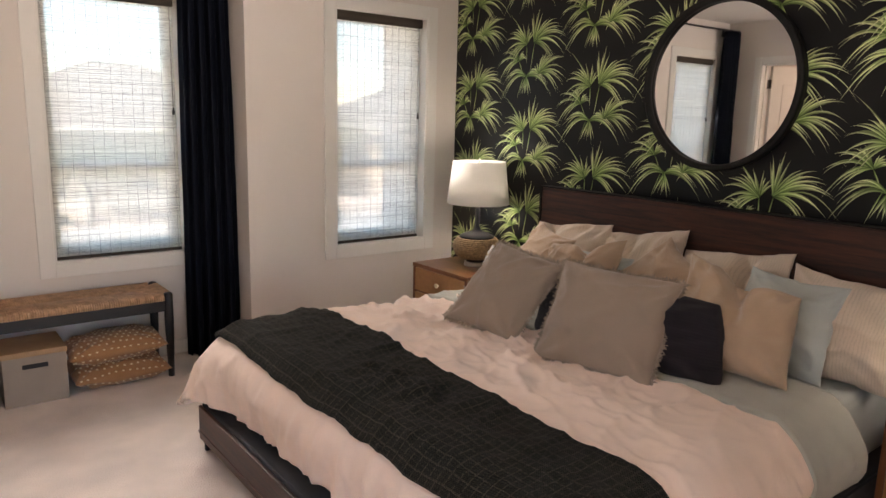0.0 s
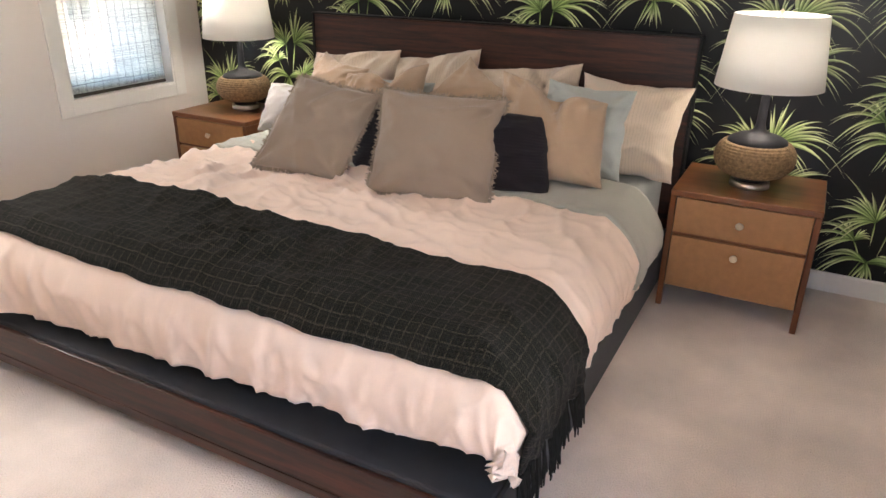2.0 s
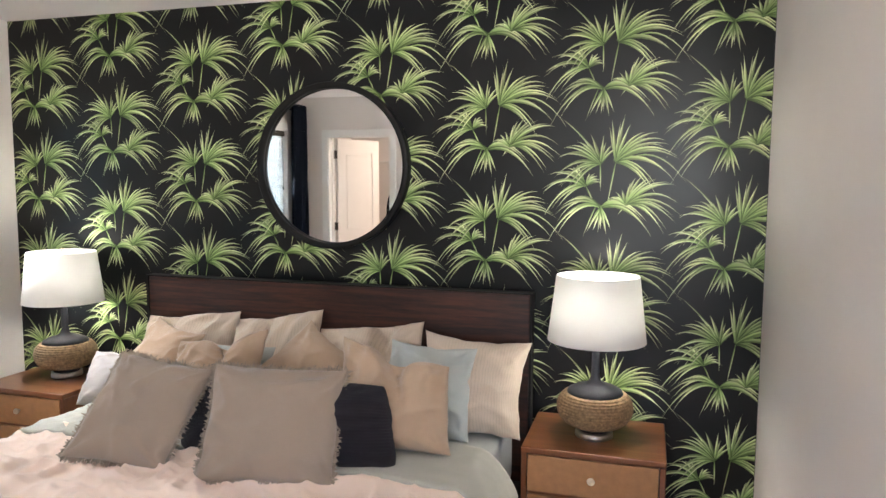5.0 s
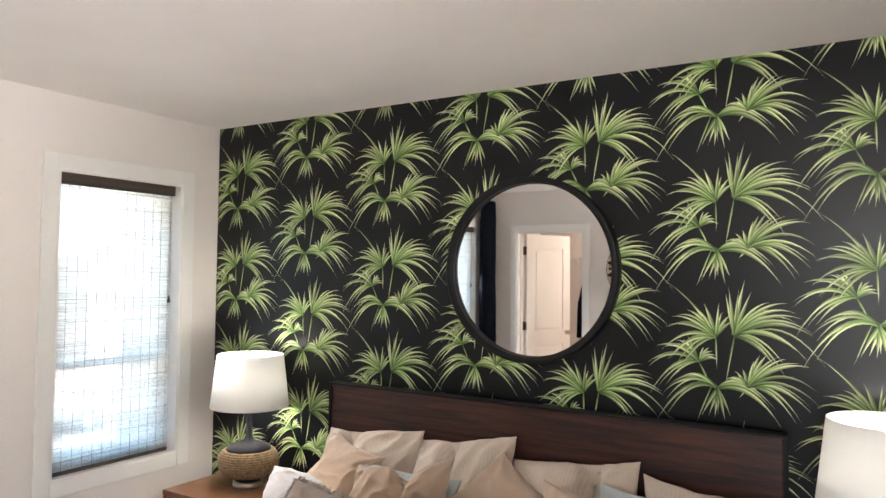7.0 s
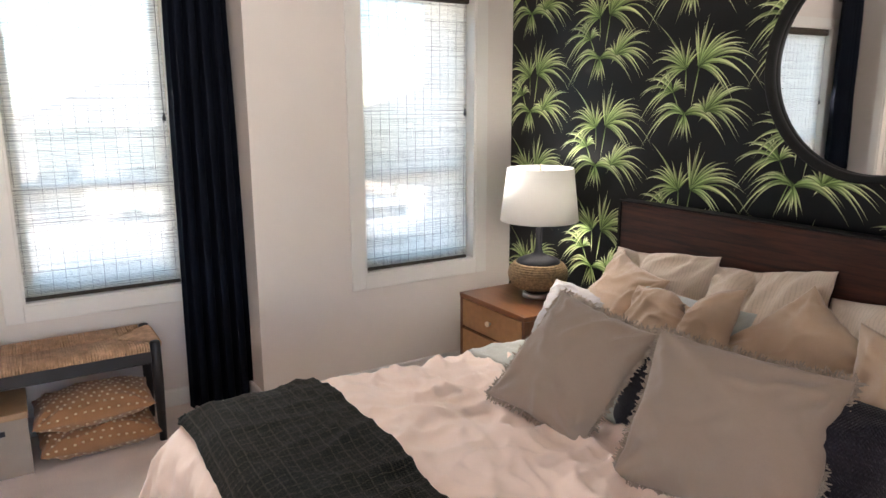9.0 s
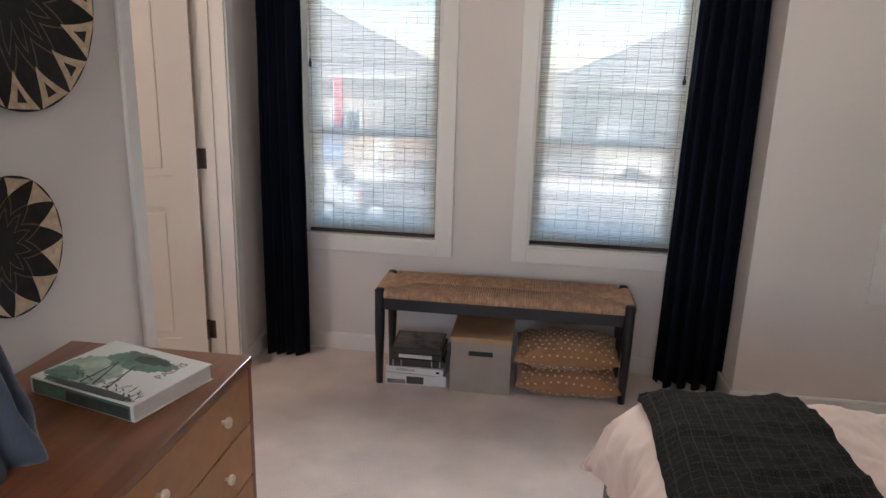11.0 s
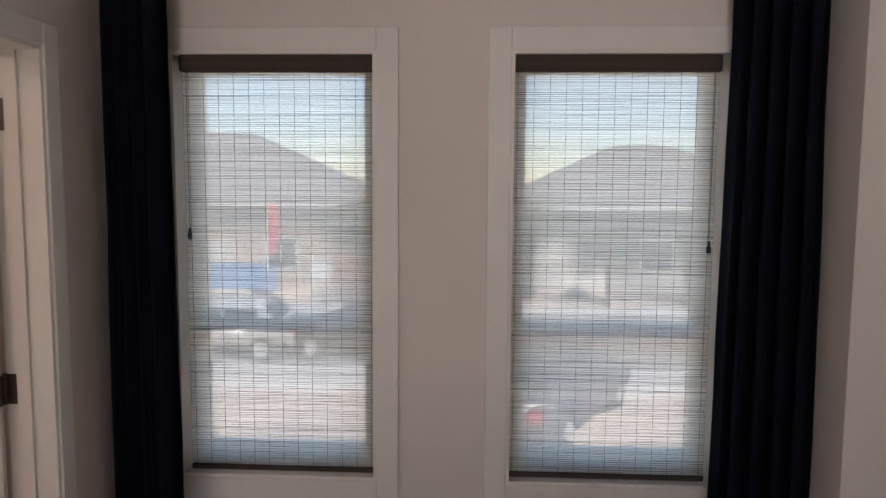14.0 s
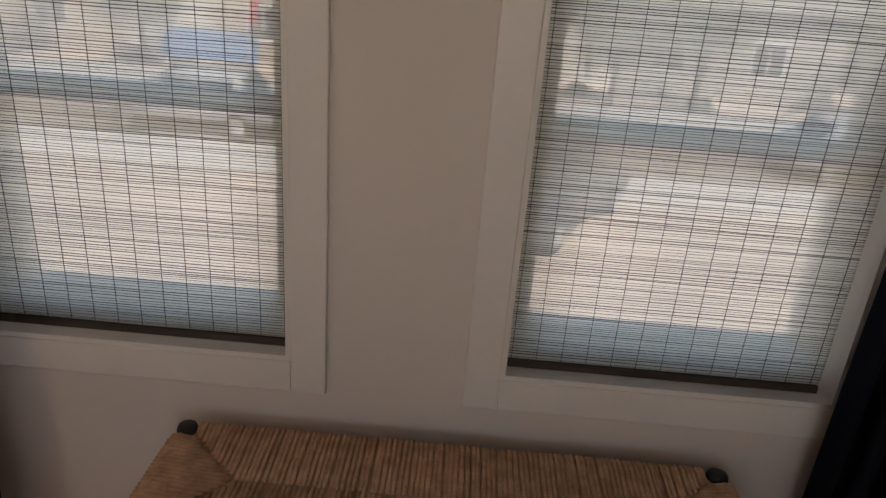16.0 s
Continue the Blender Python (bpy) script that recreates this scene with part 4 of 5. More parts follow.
# ---- bench with rush seat ----
def bench():
    x0, x1, y0, y1, h = 0.365, 1.585, 4.025, 4.372, 0.492
    root = thing("bench", pose(x0, y0, 0), "black wooden bench with a woven rush seat below the windows", "bench")
    L, D = x1 - x0, y1 - y0
    t = 0.046
    for x in (0, L - t):
        for y in (0, D - t):
            bm = lathe([(0.0, 0.0), (0.0165, 0.0), (0.024, 0.30), (0.0235, h - 0.012), (0.020, h - 0.003), (0.012, h), (0.0, h)], 20)
            bm.transform(Matrix.Translation((x + t / 2, y + t / 2, 0)))
            part("leg", bm, BLACK, root, "", True)
    for y in (0.010, D - 0.034):
        part("apron", box(t - 0.002, L - t + 0.002, y, y + 0.024, h - 0.105, h - 0.036, 0.004), BLACK, root)
    for x in (0.010, L - 0.034):
        part("apron", box(x, x + 0.024, t - 0.002, D - t + 0.002, h - 0.105, h - 0.036, 0.004), BLACK, root)
    # rush cords: each wraps a rail and runs to the seam that joins the corners
    bm = bmesh.new()
    rng = random.Random(2)
    half, p, r = D / 2, 0.0115, 0.0060
    top = h - 0.006

    def cord(fn):
        tube(bm, [fn(-0.002, h - 0.040), fn(-0.006, h - 0.022), fn(0.004, top - 0.004), fn(0.02, top + rng.uniform(-0.001, 0.001)), fn(0.5, top - 0.003), fn(1.0, top - 0.007)], [r, r, r, r, r * 0.96, r * 0.9], 6)
    k = t + 0.004
    while k < L - t - 0.002:
        run = min(half, k - 0.01 if k < half else half, L - k - 0.01)
        j = rng.uniform(-0.0012, 0.0012)
        for s in (0, 1):
            cord(lambda q, z, k=k, s=s, run=run, j=j: (k + j * (1 + q), (q * run if q > 0.03 else q) if s == 0 else D - (q * run if q > 0.03 else q), z))
        k += p
    k = t + 0.004
    while k < D - t - 0.002:
        run = min(k, D - k) * 0.98
        for s in (0, 1):
            cord(lambda q, z, k=k, s=s, run=run: ((q * run if q > 0.03 else q) if s == 0 else L - (q * run if q > 0.03 else q), k, z))
        k += p
    tagged(part("rush_seat", bm, RUSH, root, "tan woven rush seat", True), kind="stuff")
    part("seat_core", box(0.02, L - 0.02, 0.02, D - 0.02, h - 0.035, h - 0.016), RUSH, root)


bench()


def storage_box():
    root = thing("storage_box", pose(0.742, 4.02, 0), "grey-brown lidded storage box standing under the bench", "box")
    w, d, h = 0.288, 0.30, 0.255
    part("front_panel", box(0, w, 0, 0.004, 0, h), KRAFT, root)
    # no opening is cut: the hole's shaded inside is a black plate
    part("hand_hole_patch", box(0.086, 0.202, -0.0006, 0.001, 0.192, 0.216, 0.0004), BLACK, root, "black patch for the hand hole's dark inside")
    part("back_panel", box(0, w, d - 0.004, d, 0, h), KRAFT, root)
    for x in (0.0, w - 0.004):
        part("side_panel", box(x, x + 0.004, 0.0041, d - 0.0041, 0, h), KRAFT, root)
    part("base", box(0.0041, w - 0.0041, 0.0041, d - 0.0041, 0, 0.004), KRAFT, root)
    part("lid", box(-0.005, w + 0.005, -0.005, d + 0.005, h + 0.0005, h + 0.030, 0.006), KRAFTLID, root, "tan wooden lid")


storage_box()


def book(name, m, w, d, t, cover, label, category="book", group=""):
    root = thing(name, m, label, category, group)
    part("page_block", box(-w / 2 + 0.006, w / 2 - 0.004, -d / 2 + 0.004, d / 2 - 0.004, 0.003, t - 0.003), PAGES, root)
    for z in (0.0, t - 0.003):
        part("cover", box(-w / 2, w / 2, -d / 2, d / 2, z, z + 0.003, 0.0008, 1), cover, root)
    part("spine", box(-w / 2 - 0.002, -w / 2 + 0.004, -d / 2, d / 2, 0.003, t - 0.003, 0.0008, 1), cover, root)
    return root


def lettering(text, size, m, material, parent, name="title"):
    cu = bpy.data.curves.new(name, "FONT")
    cu.body, cu.size, cu.extrude, cu.align_x = text, size, 0.0004, "CENTER"
    tmp = bpy.data.objects.new(name, cu)
    me = bpy.data.meshes.new_from_object(tmp)
    bpy.data.objects.remove(tmp)
    me.materials.append(material)
    ob = new(name, me)
    ob.parent = parent
    ob.matrix_local = m
    return ob


def stacked_books():
    z = 0.0
    spine = Matrix(((0, 0, -1, 0), (-1, 0, 0, 0), (0, 1, 0, 0), (0, 0, 0, 1)))
    rows = ((0.250, 0.300, 0.058, COVERW, 2, "thick pale hardback with a dark photograph on its spine"),
            (0.240, 0.285, 0.034, COVERW, -3, "white hardback with a lettered spine in the stack under the bench"),
            (0.235, 0.270, 0.040, DARKCOVER, 3, "dark hardback with a ribbed spine in the stack under the bench"),
            (0.225, 0.255, 0.028, DARKCOVER, -1, "dark hardback with a pale spine band in the stack"),
            (0.225, 0.250, 0.026, DARKCOVER, 1, "hardback with a black and white photograph on top of the stack"))
    for k, (w, d, t, cover, turn, label) in enumerate(rows):
        root = book("book", pose(0.565 + 0.004 * (k % 2), 4.17, z, 0, 0, 90 + turn), w, d, t, cover, label, "book", "stacked books")
        e = -w / 2 - 0.0024
        if k == 0:
            part("spine_photo", box(e - 0.0004, e + 0.001, -0.04, 0.045, 0.008, t - 0.012), DARKCOVER, root, "dark photograph")
            part("spine_photo", box(e - 0.0003, e + 0.001, 0.05, 0.14, 0.006, t - 0.030), PHOTO, root, "grey photograph")
        if k == 1:
            lettering("INTERIORS", 0.019, Matrix.Translation((e, 0.045, t / 2 - 0.006)) @ spine, BLACK, root)
            part("spine_mark", box(e - 0.0004, e + 0.001, -0.125, -0.108, t / 2 - 0.005, t / 2 + 0.006), BLACK, root)
        if k == 2:
            for y in (-0.115, -0.075, 0.075, 0.115):
                part("spine_rib", box(e - 0.002, e + 0.001, y - 0.003, y + 0.003, 0.004, t - 0.004, 0.0008, 1), NICKEL, root, "faint gilt rib")
        if k == 3:
            part("spine_band", box(e - 0.0005, e + 0.001, -0.08, 0.085, 0.004, t - 0.005), PAGES, root, "pale spine band")
        if k == 4:
            part("cover_photo", box(-w / 2 + 0.01, w / 2 - 0.01, -d / 2 + 0.01, d / 2 - 0.01, t - 0.0005, t + 0.0004), PHOTO, root, "black and white photograph")
        z += t + 0.0006


stacked_books()

for k, z in enumerate((0.075, 0.205)):
    m = pose(1.30 - 0.006 * k, 4.17, z, 4 - 3 * k, 1 - 3 * k, 2 - 4 * k)
    pillow("cushion", m, 0.50, 0.34, 0.15, OCHRE, "ochre cushion with rows of cream dots under the bench", 20 + k, pinch=0.04, dots=DOT, group="dotted cushions")


# ---- curtains ----
def curtain(x0, x1, ya, yb, seed):
    root = thing("curtain", pose((x0 + x1) / 2, (ya + yb) / 2, 0), "floor-length dark navy velvet curtain hanging open", "curtain", "navy curtains")
    cx, cy = (x0 + x1) / 2, (ya + yb) / 2
    W, D = (x1 - x0), (yb - ya)
    folds = 4.5
    bm = bmesh.new()

    def at(u, v):
        z = 0.008 + 2.42 * v
        gather = 1 - 0.16 * v ** 1.5 + 0.03 * n3(v * 3, seed)
        ph = u * folds * math.tau + 0.5 * n3(u * 3, v * 1.2, seed)
        x = (u - 0.5) * W * gather + 0.014 * math.sin(2 * ph + seed)
        y = D * 0.42 * math.sin(ph) * (0.75 + 0.3 * n3(u * 5, v * 2, seed + 3)) + 0.008 * n3(u * 9, v * 7, seed + 8)
        return (x, y, z + (0.012 * n3(u * 8, seed) if v == 0 else 0))
    grid_mesh(bm, 120, 40, at, lambda u, v: (u, v * 2.4))
    c = part("panel", bm, VELVET, root, "", True)
    s = c.modifiers.new("thickness", "SOLIDIFY")
    s.thickness = 0.003
    return root


curtain(-0.300, -0.062, 4.215, 4.375, 1)
curtain(1.750, 2.062, 4.205, 4.375, 2)


def curtain_rod():
    root = thing("curtain_rod", pose(0.88, 4.295, 2.435), "slim black curtain rod above the bay windows", "curtain rod")
    bm = bmesh.new()
    tube(bm, [(-1.19, 0, 0), (1.19, 0, 0)], 0.010, 14)
    part("rod", bm, BLACK, root, "", True)
    for x in (-1.08, 1.08):
        part("bracket", boxes((x - 0.012, x + 0.012, -0.004, 0.122, -0.024, -0.011), (x - 0.02, x + 0.02, 0.116, 0.1245, -0.05, 0.03)), BLACK, root)


curtain_rod()


# ---- dresser, book, cloth, baskets on the west wall ----
def dresser():
    x0, x1, y0, y1, h = XW + 0.02, 0.278, 1.30, 2.782, 0.677
    root = thing("dresser", pose(x0, y0, 0), "low red-brown teak dresser with tan drawers", "dresser")
    D, L = x1 - x0, y1 - y0
    part("top", box(0, D + 0.004, -0.002, L + 0.002, h - 0.026, h, 0.004), TEAK, root)
    for y in (0.0, L - 0.024):
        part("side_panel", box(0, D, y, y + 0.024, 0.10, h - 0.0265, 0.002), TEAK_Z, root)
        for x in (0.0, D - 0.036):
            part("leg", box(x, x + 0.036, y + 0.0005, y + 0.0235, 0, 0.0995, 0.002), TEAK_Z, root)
    part("carcass", boxes((0.004, 0.014, 0.025, L - 0.025, 0.10, h - 0.027), (0.014, D - 0.02, 0.025, L - 0.025, 0.10, 0.114), (0.02, D - 0.006, L / 2 - 0.008, L / 2 + 0.008, 0.115, h - 0.027)), TEAK, root)
    for a, b in ((0.026, L / 2 - 0.009), (L / 2 + 0.009, L - 0.026)):
        for z0, z1 in ((0.118, 0.290), (0.296, 0.468), (0.474, h - 0.030)):
            dr = part("drawer", box(0.10, D + 0.001, a, b, z0, z1, 0.003), OAK, root, "tan drawer front")
            for y in (a + (b - a) * 0.26, a + (b - a) * 0.74):
                bm = lathe([(0.006, 0), (0.006, 0.010), (0.014, 0.013), (0.016, 0.020), (0.013, 0.025), (0.0, 0.026)], 18)
                bm.transform(pose(D + 0.001, y, (z0 + z1) / 2 + 0.01, 0, 90, 0))
                part("knob", bm, KNOB, dr, "pale round knob", True)


dresser()


def palm_book():
    t, w, d = 0.046, 0.272, 0.362
    root = book("picture_book", pose(0.030, 2.530, 0.6775, 0, 0, 74), w, d, t, COVERW, "large white picture book with green watercolour palms on its cover")
    rng = random.Random(8)

    def blot(material, name, cx, cy, rx, ry, seed, z):
        """A patch of watercolour with a feathered outline, kept on the cover."""
        bm = bmesh.new()
        pts = []
        for k in range(120):
            a = math.tau * k / 120
            q = 1 + 0.34 * n3(math.cos(a) * 2 + seed, math.sin(a) * 2, seed) + 0.16 * n3(math.cos(a) * 9 + seed, math.sin(a) * 9, seed) + 0.10 * n3(math.cos(a) * 26, math.sin(a) * 26, seed)
            pts.append(bm.verts.new((min(w / 2 - 0.004, max(-w / 2 + 0.001, cx + rx * q * math.cos(a))), min(d / 2 - 0.004, max(-d / 2 + 0.004, cy + ry * q * math.sin(a))), z)))
        bm.faces.new(pts)
        part(name, bm, material, root)
    blot(PALEPRINT, "pale_green_print", -0.045, 0.075, 0.085, 0.095, 11, t + 0.0005)
    blot(GREENPRINT, "green_print", 0.055, -0.005, 0.050, 0.110, 3, t + 0.0006)
    blot(GREENPRINT, "green_print", -0.085, 0.115, 0.045, 0.055, 5, t + 0.0007)
    blot(DARKPRINT, "dark_print", 0.075, -0.030, 0.022, 0.060, 9, t + 0.0008)
    blot(DARKPRINT, "dark_print", -0.122, -0.02, 0.016, 0.150, 7, t + 0.0008)
    part("spine_print", box(-w / 2 - 0.0032, -w / 2 - 0.0022, -d / 2 + 0.01, d / 2 - 0.01, 0.004, t - 0.003, 0.0004, 1), GREENPRINT, root)
    part("dark_spine_print", box(-w / 2 - 0.0038, -w / 2 - 0.0033, -d / 2 + 0.015, 0.05, 0.006, t - 0.010, 0.0002, 1), DARKPRINT, root)
    bm = bmesh.new()
    for k in range(90):
        x, y = -w / 2 + 0.006 + 0.06 * rng.random() ** 1.6, -0.17 + 0.27 * rng.random()
        a = rng.uniform(-0.5, 1.4)
        r = rng.uniform(0.012, 0.032)
        p, q = Vector((x, y, t + 0.0009)), Vector((x + r * math.cos(a), y + r * math.sin(a), t + 0.0009))
        s = (q - p).cross(Vector((0, 0, 1))) * 0.09
        bm.faces.new([bm.verts.new(v) for v in (p, (p + q) / 2 + s, q, (p + q) / 2 - s)])
    # trunks under the canopy
    for y, lean in ((0.02, 0.03), (0.06, -0.01), (-0.03, 0.02)):
        p, q = Vector((-0.10, y - 0.02, t + 0.0010)), Vector((0.03, y + lean, t + 0.0010))
        s = Vector((0, 0.0022, 0))
        bm.faces.new([bm.verts.new(v) for v in (p + s * 1.6, q + s, q - s, p - s * 1.6)])
    part("frond_print", bm, DARKPRINT, root)
    lettering("PALMS", 0.036, pose(0.052, -0.128, t + 0.0003), TAUPE_YARN, root)


palm_book()


def draped_cloth():
    bm = bmesh.new()

    def at(u, v):
        a = u * math.tau
        r = (0.055 + 0.05 * (1 - v)) * (1 + 0.22 * math.sin(7 * a + 3 * v) + 0.12 * n3(math.cos(a) * 2, math.sin(a) * 2, v * 3))
        return (r * math.cos(a) * 1.2, r * math.sin(a), 0.26 * v)
    grid_mesh(bm, 84, 16, at, lambda u, v: (u * 0.4, v * 0.3))
    bmesh.ops.remove_doubles(bm, verts=bm.verts, dist=0.0005)
    bmesh.ops.holes_fill(bm, edges=bm.edges)
    ob = part("folded_cloth", bm, BLUECLOTH, None, "", True)
    ob.matrix_world = pose(-0.08, 2.14, 0.6775)
    tagged(ob, "slate-blue cloth bunched in folds on the dresser", "cloth")


draped_cloth()


def wall_basket(y, z, r, turn, teeth, outlined):
    root = thing("wall_basket", pose(XW + 0.002, y, z) @ pose(0, 0, 0, 0, 90, 0) @ pose(0, 0, 0, 0, 0, turn), "round woven wall basket with black and natural zigzags", "basket", "wall baskets")
    prof = [(0.0, 0.006), (r * 0.45, 0.004), (r * 0.75, 0.018), (r, 0.045), (r, 0.051), (r * 0.74, 0.026), (r * 0.44, 0.012), (0.0, 0.014)]
    part("bowl", lathe(prof, 72), BASKET_DK, root, "black woven bowl", True)

    def level(q):
        for (ra, za), (rb, zb) in zip(prof[4:], prof[5:]):
            if rb <= q <= ra:
                return zb + (za - zb) * (q - rb) / (ra - rb)
        return prof[4][1]

    def zig(name, material, count, r0, r1, wide, tips, lift):
        for k in range(count):
            bm = bmesh.new()
            a0 = math.tau * k / count
            rows = []
            for s in range(9):
                q = s / 8
                rad = r * (r0 + (r1 - r0) * (1 - abs(2 * q - 1)) if tips else r0 + (r1 - r0) * q)
                a = a0 + math.tau / count * (q if tips else 0.5 * q)
                rows.append((rad, a))
            for s in range(8):
                vs = []
                for (rad, a), e in ((rows[s], -1), (rows[s + 1], -1), (rows[s + 1], 1), (rows[s], 1)):
                    rr = min(r * 0.995, max(0.02, rad + e * wide * r))
                    vs.append(bm.verts.new((rr * math.cos(a), rr * math.sin(a), level(rr) + lift)))
                bm.faces.new(vs)
            bmesh.ops.remove_doubles(bm, verts=bm.verts, dist=1e-5)
            part(name, bm, material, root)
    def tooth(name, material, count, r0, r1, half, lift):
        """Pointed teeth that run in from the rim."""
        for k in range(count):
            bm = bmesh.new()
            a0 = math.tau * (k + 0.5) / count
            rows = []
            for s in range(7):
                q = s / 6
                rad = r * (r1 + (r0 - r1) * q)
                h = half * math.tau / count * (1 - q)
                rows.append([bm.verts.new((rad * math.cos(a0 + h * e), rad * math.sin(a0 + h * e), level(rad) + lift)) for e in (-1, 1)])
            for p, q in zip(rows, rows[1:]):
                bm.faces.new((p[0], p[1], q[1], q[0]))
            bmesh.ops.remove_doubles(bm, verts=bm.verts, dist=1e-5)
            part(name, bm, material, root)
    tooth("rim_tooth", BASKET_LT, teeth, 0.66 if outlined else 0.70, 0.995, 0.47, 0.0016)
    if outlined:
        tooth("inner_tooth", BASKET_DK, teeth, 0.80, 0.985, 0.23, 0.0026)
    zig("inner_zigzag", BASKET_GY, teeth, 0.46, 0.72, 0.020, True, 0.0012)
    zig("inner_zigzag", BASKET_GY, teeth, 0.28, 0.54, 0.018, True, 0.0010)
    return root


wall_basket(2.69, 1.70, 0.318, 7, 15, True)
wall_basket(2.565, 1.035, 0.190, 20, 11, False)


# ---- closet ----
def wire_shelf():
    root = thing("wire_shelf", pose(XW - 1.49, 2.05, 1.845), "white wire closet shelf", "shelf")
    for k in range(5):
        bm = bmesh.new()
        tube(bm, [(0.02 + 0.07 * k, 0, 0), (0.02 + 0.07 * k, 2.3, 0)], 0.0045, 6)
        part("wire", bm, WHITE, root)
    bm = bmesh.new()
    for k in range(80):
        tube(bm, [(0.0, 0.02 + k * 0.0285, 0.004), (0.31, 0.02 + k * 0.0285, 0.004), (0.31, 0.02 + k * 0.0285, -0.05)], 0.0026, 4)
    tagged(part("cross_wires", bm, WHITE, root), kind="stuff")
    for y in (0.3, 1.2, 1.75):
        bm = bmesh.new()
        tube(bm, [(0.28, y, -0.01), (0.0, y, -0.30)], 0.005, 6)
        part("brace", bm, WHITE, root)


wire_shelf()


def hanging_garment():
    bm = bmesh.new()

    def at(u, v):
        a = u * math.tau
        k = 1 - v
        r = 0.035 + 0.085 * min(1, k * 2.2) * (0.75 + 0.25 * k)
        return (0.5 * r * math.cos(a) * (1 + 0.15 * math.sin(6 * a)), r * math.sin(a) * (1 + 0.1 * math.sin(9 * a)), -0.75 * k)
    grid_mesh(bm, 48, 14, at, lambda u, v: (u, v))
    bmesh.ops.remove_doubles(bm, verts=bm.verts, dist=0.0005)
    ob = part("garment", bm, VELVET, None, "", True)
    ob.matrix_world = pose(XW - 1.18, 3.665, 1.63)
    tagged(ob, "black garment hanging below the closet shelf", "clothing")
    bm = bmesh.new()
    tube(bm, [(0, 0, 0.0), (0, 0, 0.04), (0.012, 0, 0.062), (0.0, 0, 0.072)], 0.002, 5)
    h = part("hanger_hook", bm, NICKEL, ob)


hanging_garment()
# added lamps before each shade stand in for steep skylight, cones missing the camera
for (x0, x1, y), power in zip(WINDOWS, (0.48, 0.48, 0.52)):
    c = Vector(((x0 + x1) / 2, y - 0.085, 1.60))
    lamp("window_daylight", "AREA", look(c, c + Vector((0.0, -1.0, -0.84))), power, (1.0, 0.985, 0.96), x1 - x0 - 0.06, 0.20).data.spread = radians(60)
lamp("closet_lamp", "AREA", pose(XW - 0.8, 2.7, ZC - 0.02), 2.6, (1.0, 0.82, 0.68), 0.3, 0.3)
# added fill lamps in the unseen hall, aimed up to bounce off the ceiling
lamp("hall_fill_lamp", "AREA", look((0.60, -2.2, 1.22), (1.4, 1.2, 2.9)), 4.5, (1.0, 0.97, 0.95), 1.6, 1.35).data.spread = radians(66)
lamp("hall_side_fill_lamp", "AREA", look((-2.0, 0.10, 1.75), (1.4, 1.0, 2.75)), 1.9, (1.0, 0.97, 0.95), 1.2, 1.1).data.spread = radians(66)


# ---- wallpaper print ----
def leaf_material():
    m = bpy.data.materials.new("printed_palm_leaf")
    m.use_nodes = True
    n, l = m.node_tree.nodes, m.node_tree.links
    bs = n["Principled BSDF"]
    uv, sep, geo = n.new("ShaderNodeUVMap"), n.new("ShaderNodeSeparateXYZ"), n.new("ShaderNodeNewGeometry")
    l.new(uv.outputs[0], sep.inputs[0])
    along = n.new("ShaderNodeValToRGB")
    e = along.color_ramp.elements
    e[0].position, e[0].color = 0.0, (0.11, 0.18, 0.055, 1)
    e[1].position, e[1].color = 1.0, (0.60, 0.65, 0.44, 1)
    k = e.new(0.22)
    k.color = (0.31, 0.44, 0.165, 1)
    k = e.new(0.65)
    k.color = (0.64, 0.71, 0.40, 1)
    l.new(sep.outputs[0], along.inputs[0])
    side = n.new("ShaderNodeValToRGB")
    s = side.color_ramp.elements
    s[0].position, s[0].color = 0.40, (0.42, 0.45, 0.36, 1)
    s[1].position, s[1].color = 0.60, (1.15, 1.12, 1.05, 1)
    l.new(sep.outputs[1], side.inputs[0])
    mx = n.new("ShaderNodeMix")
    mx.data_type, mx.blend_type = "RGBA", "MULTIPLY"
    mx.inputs[0].default_value = 1.0
    l.new(along.outputs[0], mx.inputs[6])
    l.new(side.outputs[0], mx.inputs[7])
    hs, mr = n.new("ShaderNodeHueSaturation"), n.new("ShaderNodeMapRange")
    mr.inputs["To Min"].default_value, mr.inputs["To Max"].default_value = 0.62, 1.25
    l.new(geo.outputs["Random Per Island"], mr.inputs[0])
    l.new(mr.outputs[0], hs.inputs["Value"])
    l.new(mx.outputs[2], hs.inputs["Color"])
    l.new(hs.outputs[0], bs.inputs["Base Color"])
    bs.inputs["Roughness"].default_value = 0.40
    bs.inputs["Specular IOR Level"].default_value = 0.28
    return m


LEAF = leaf_material()
COL_W, ROW_H, FIRST_Y, FIRST_Z = 0.5384, 0.533, 3.905, 2.238


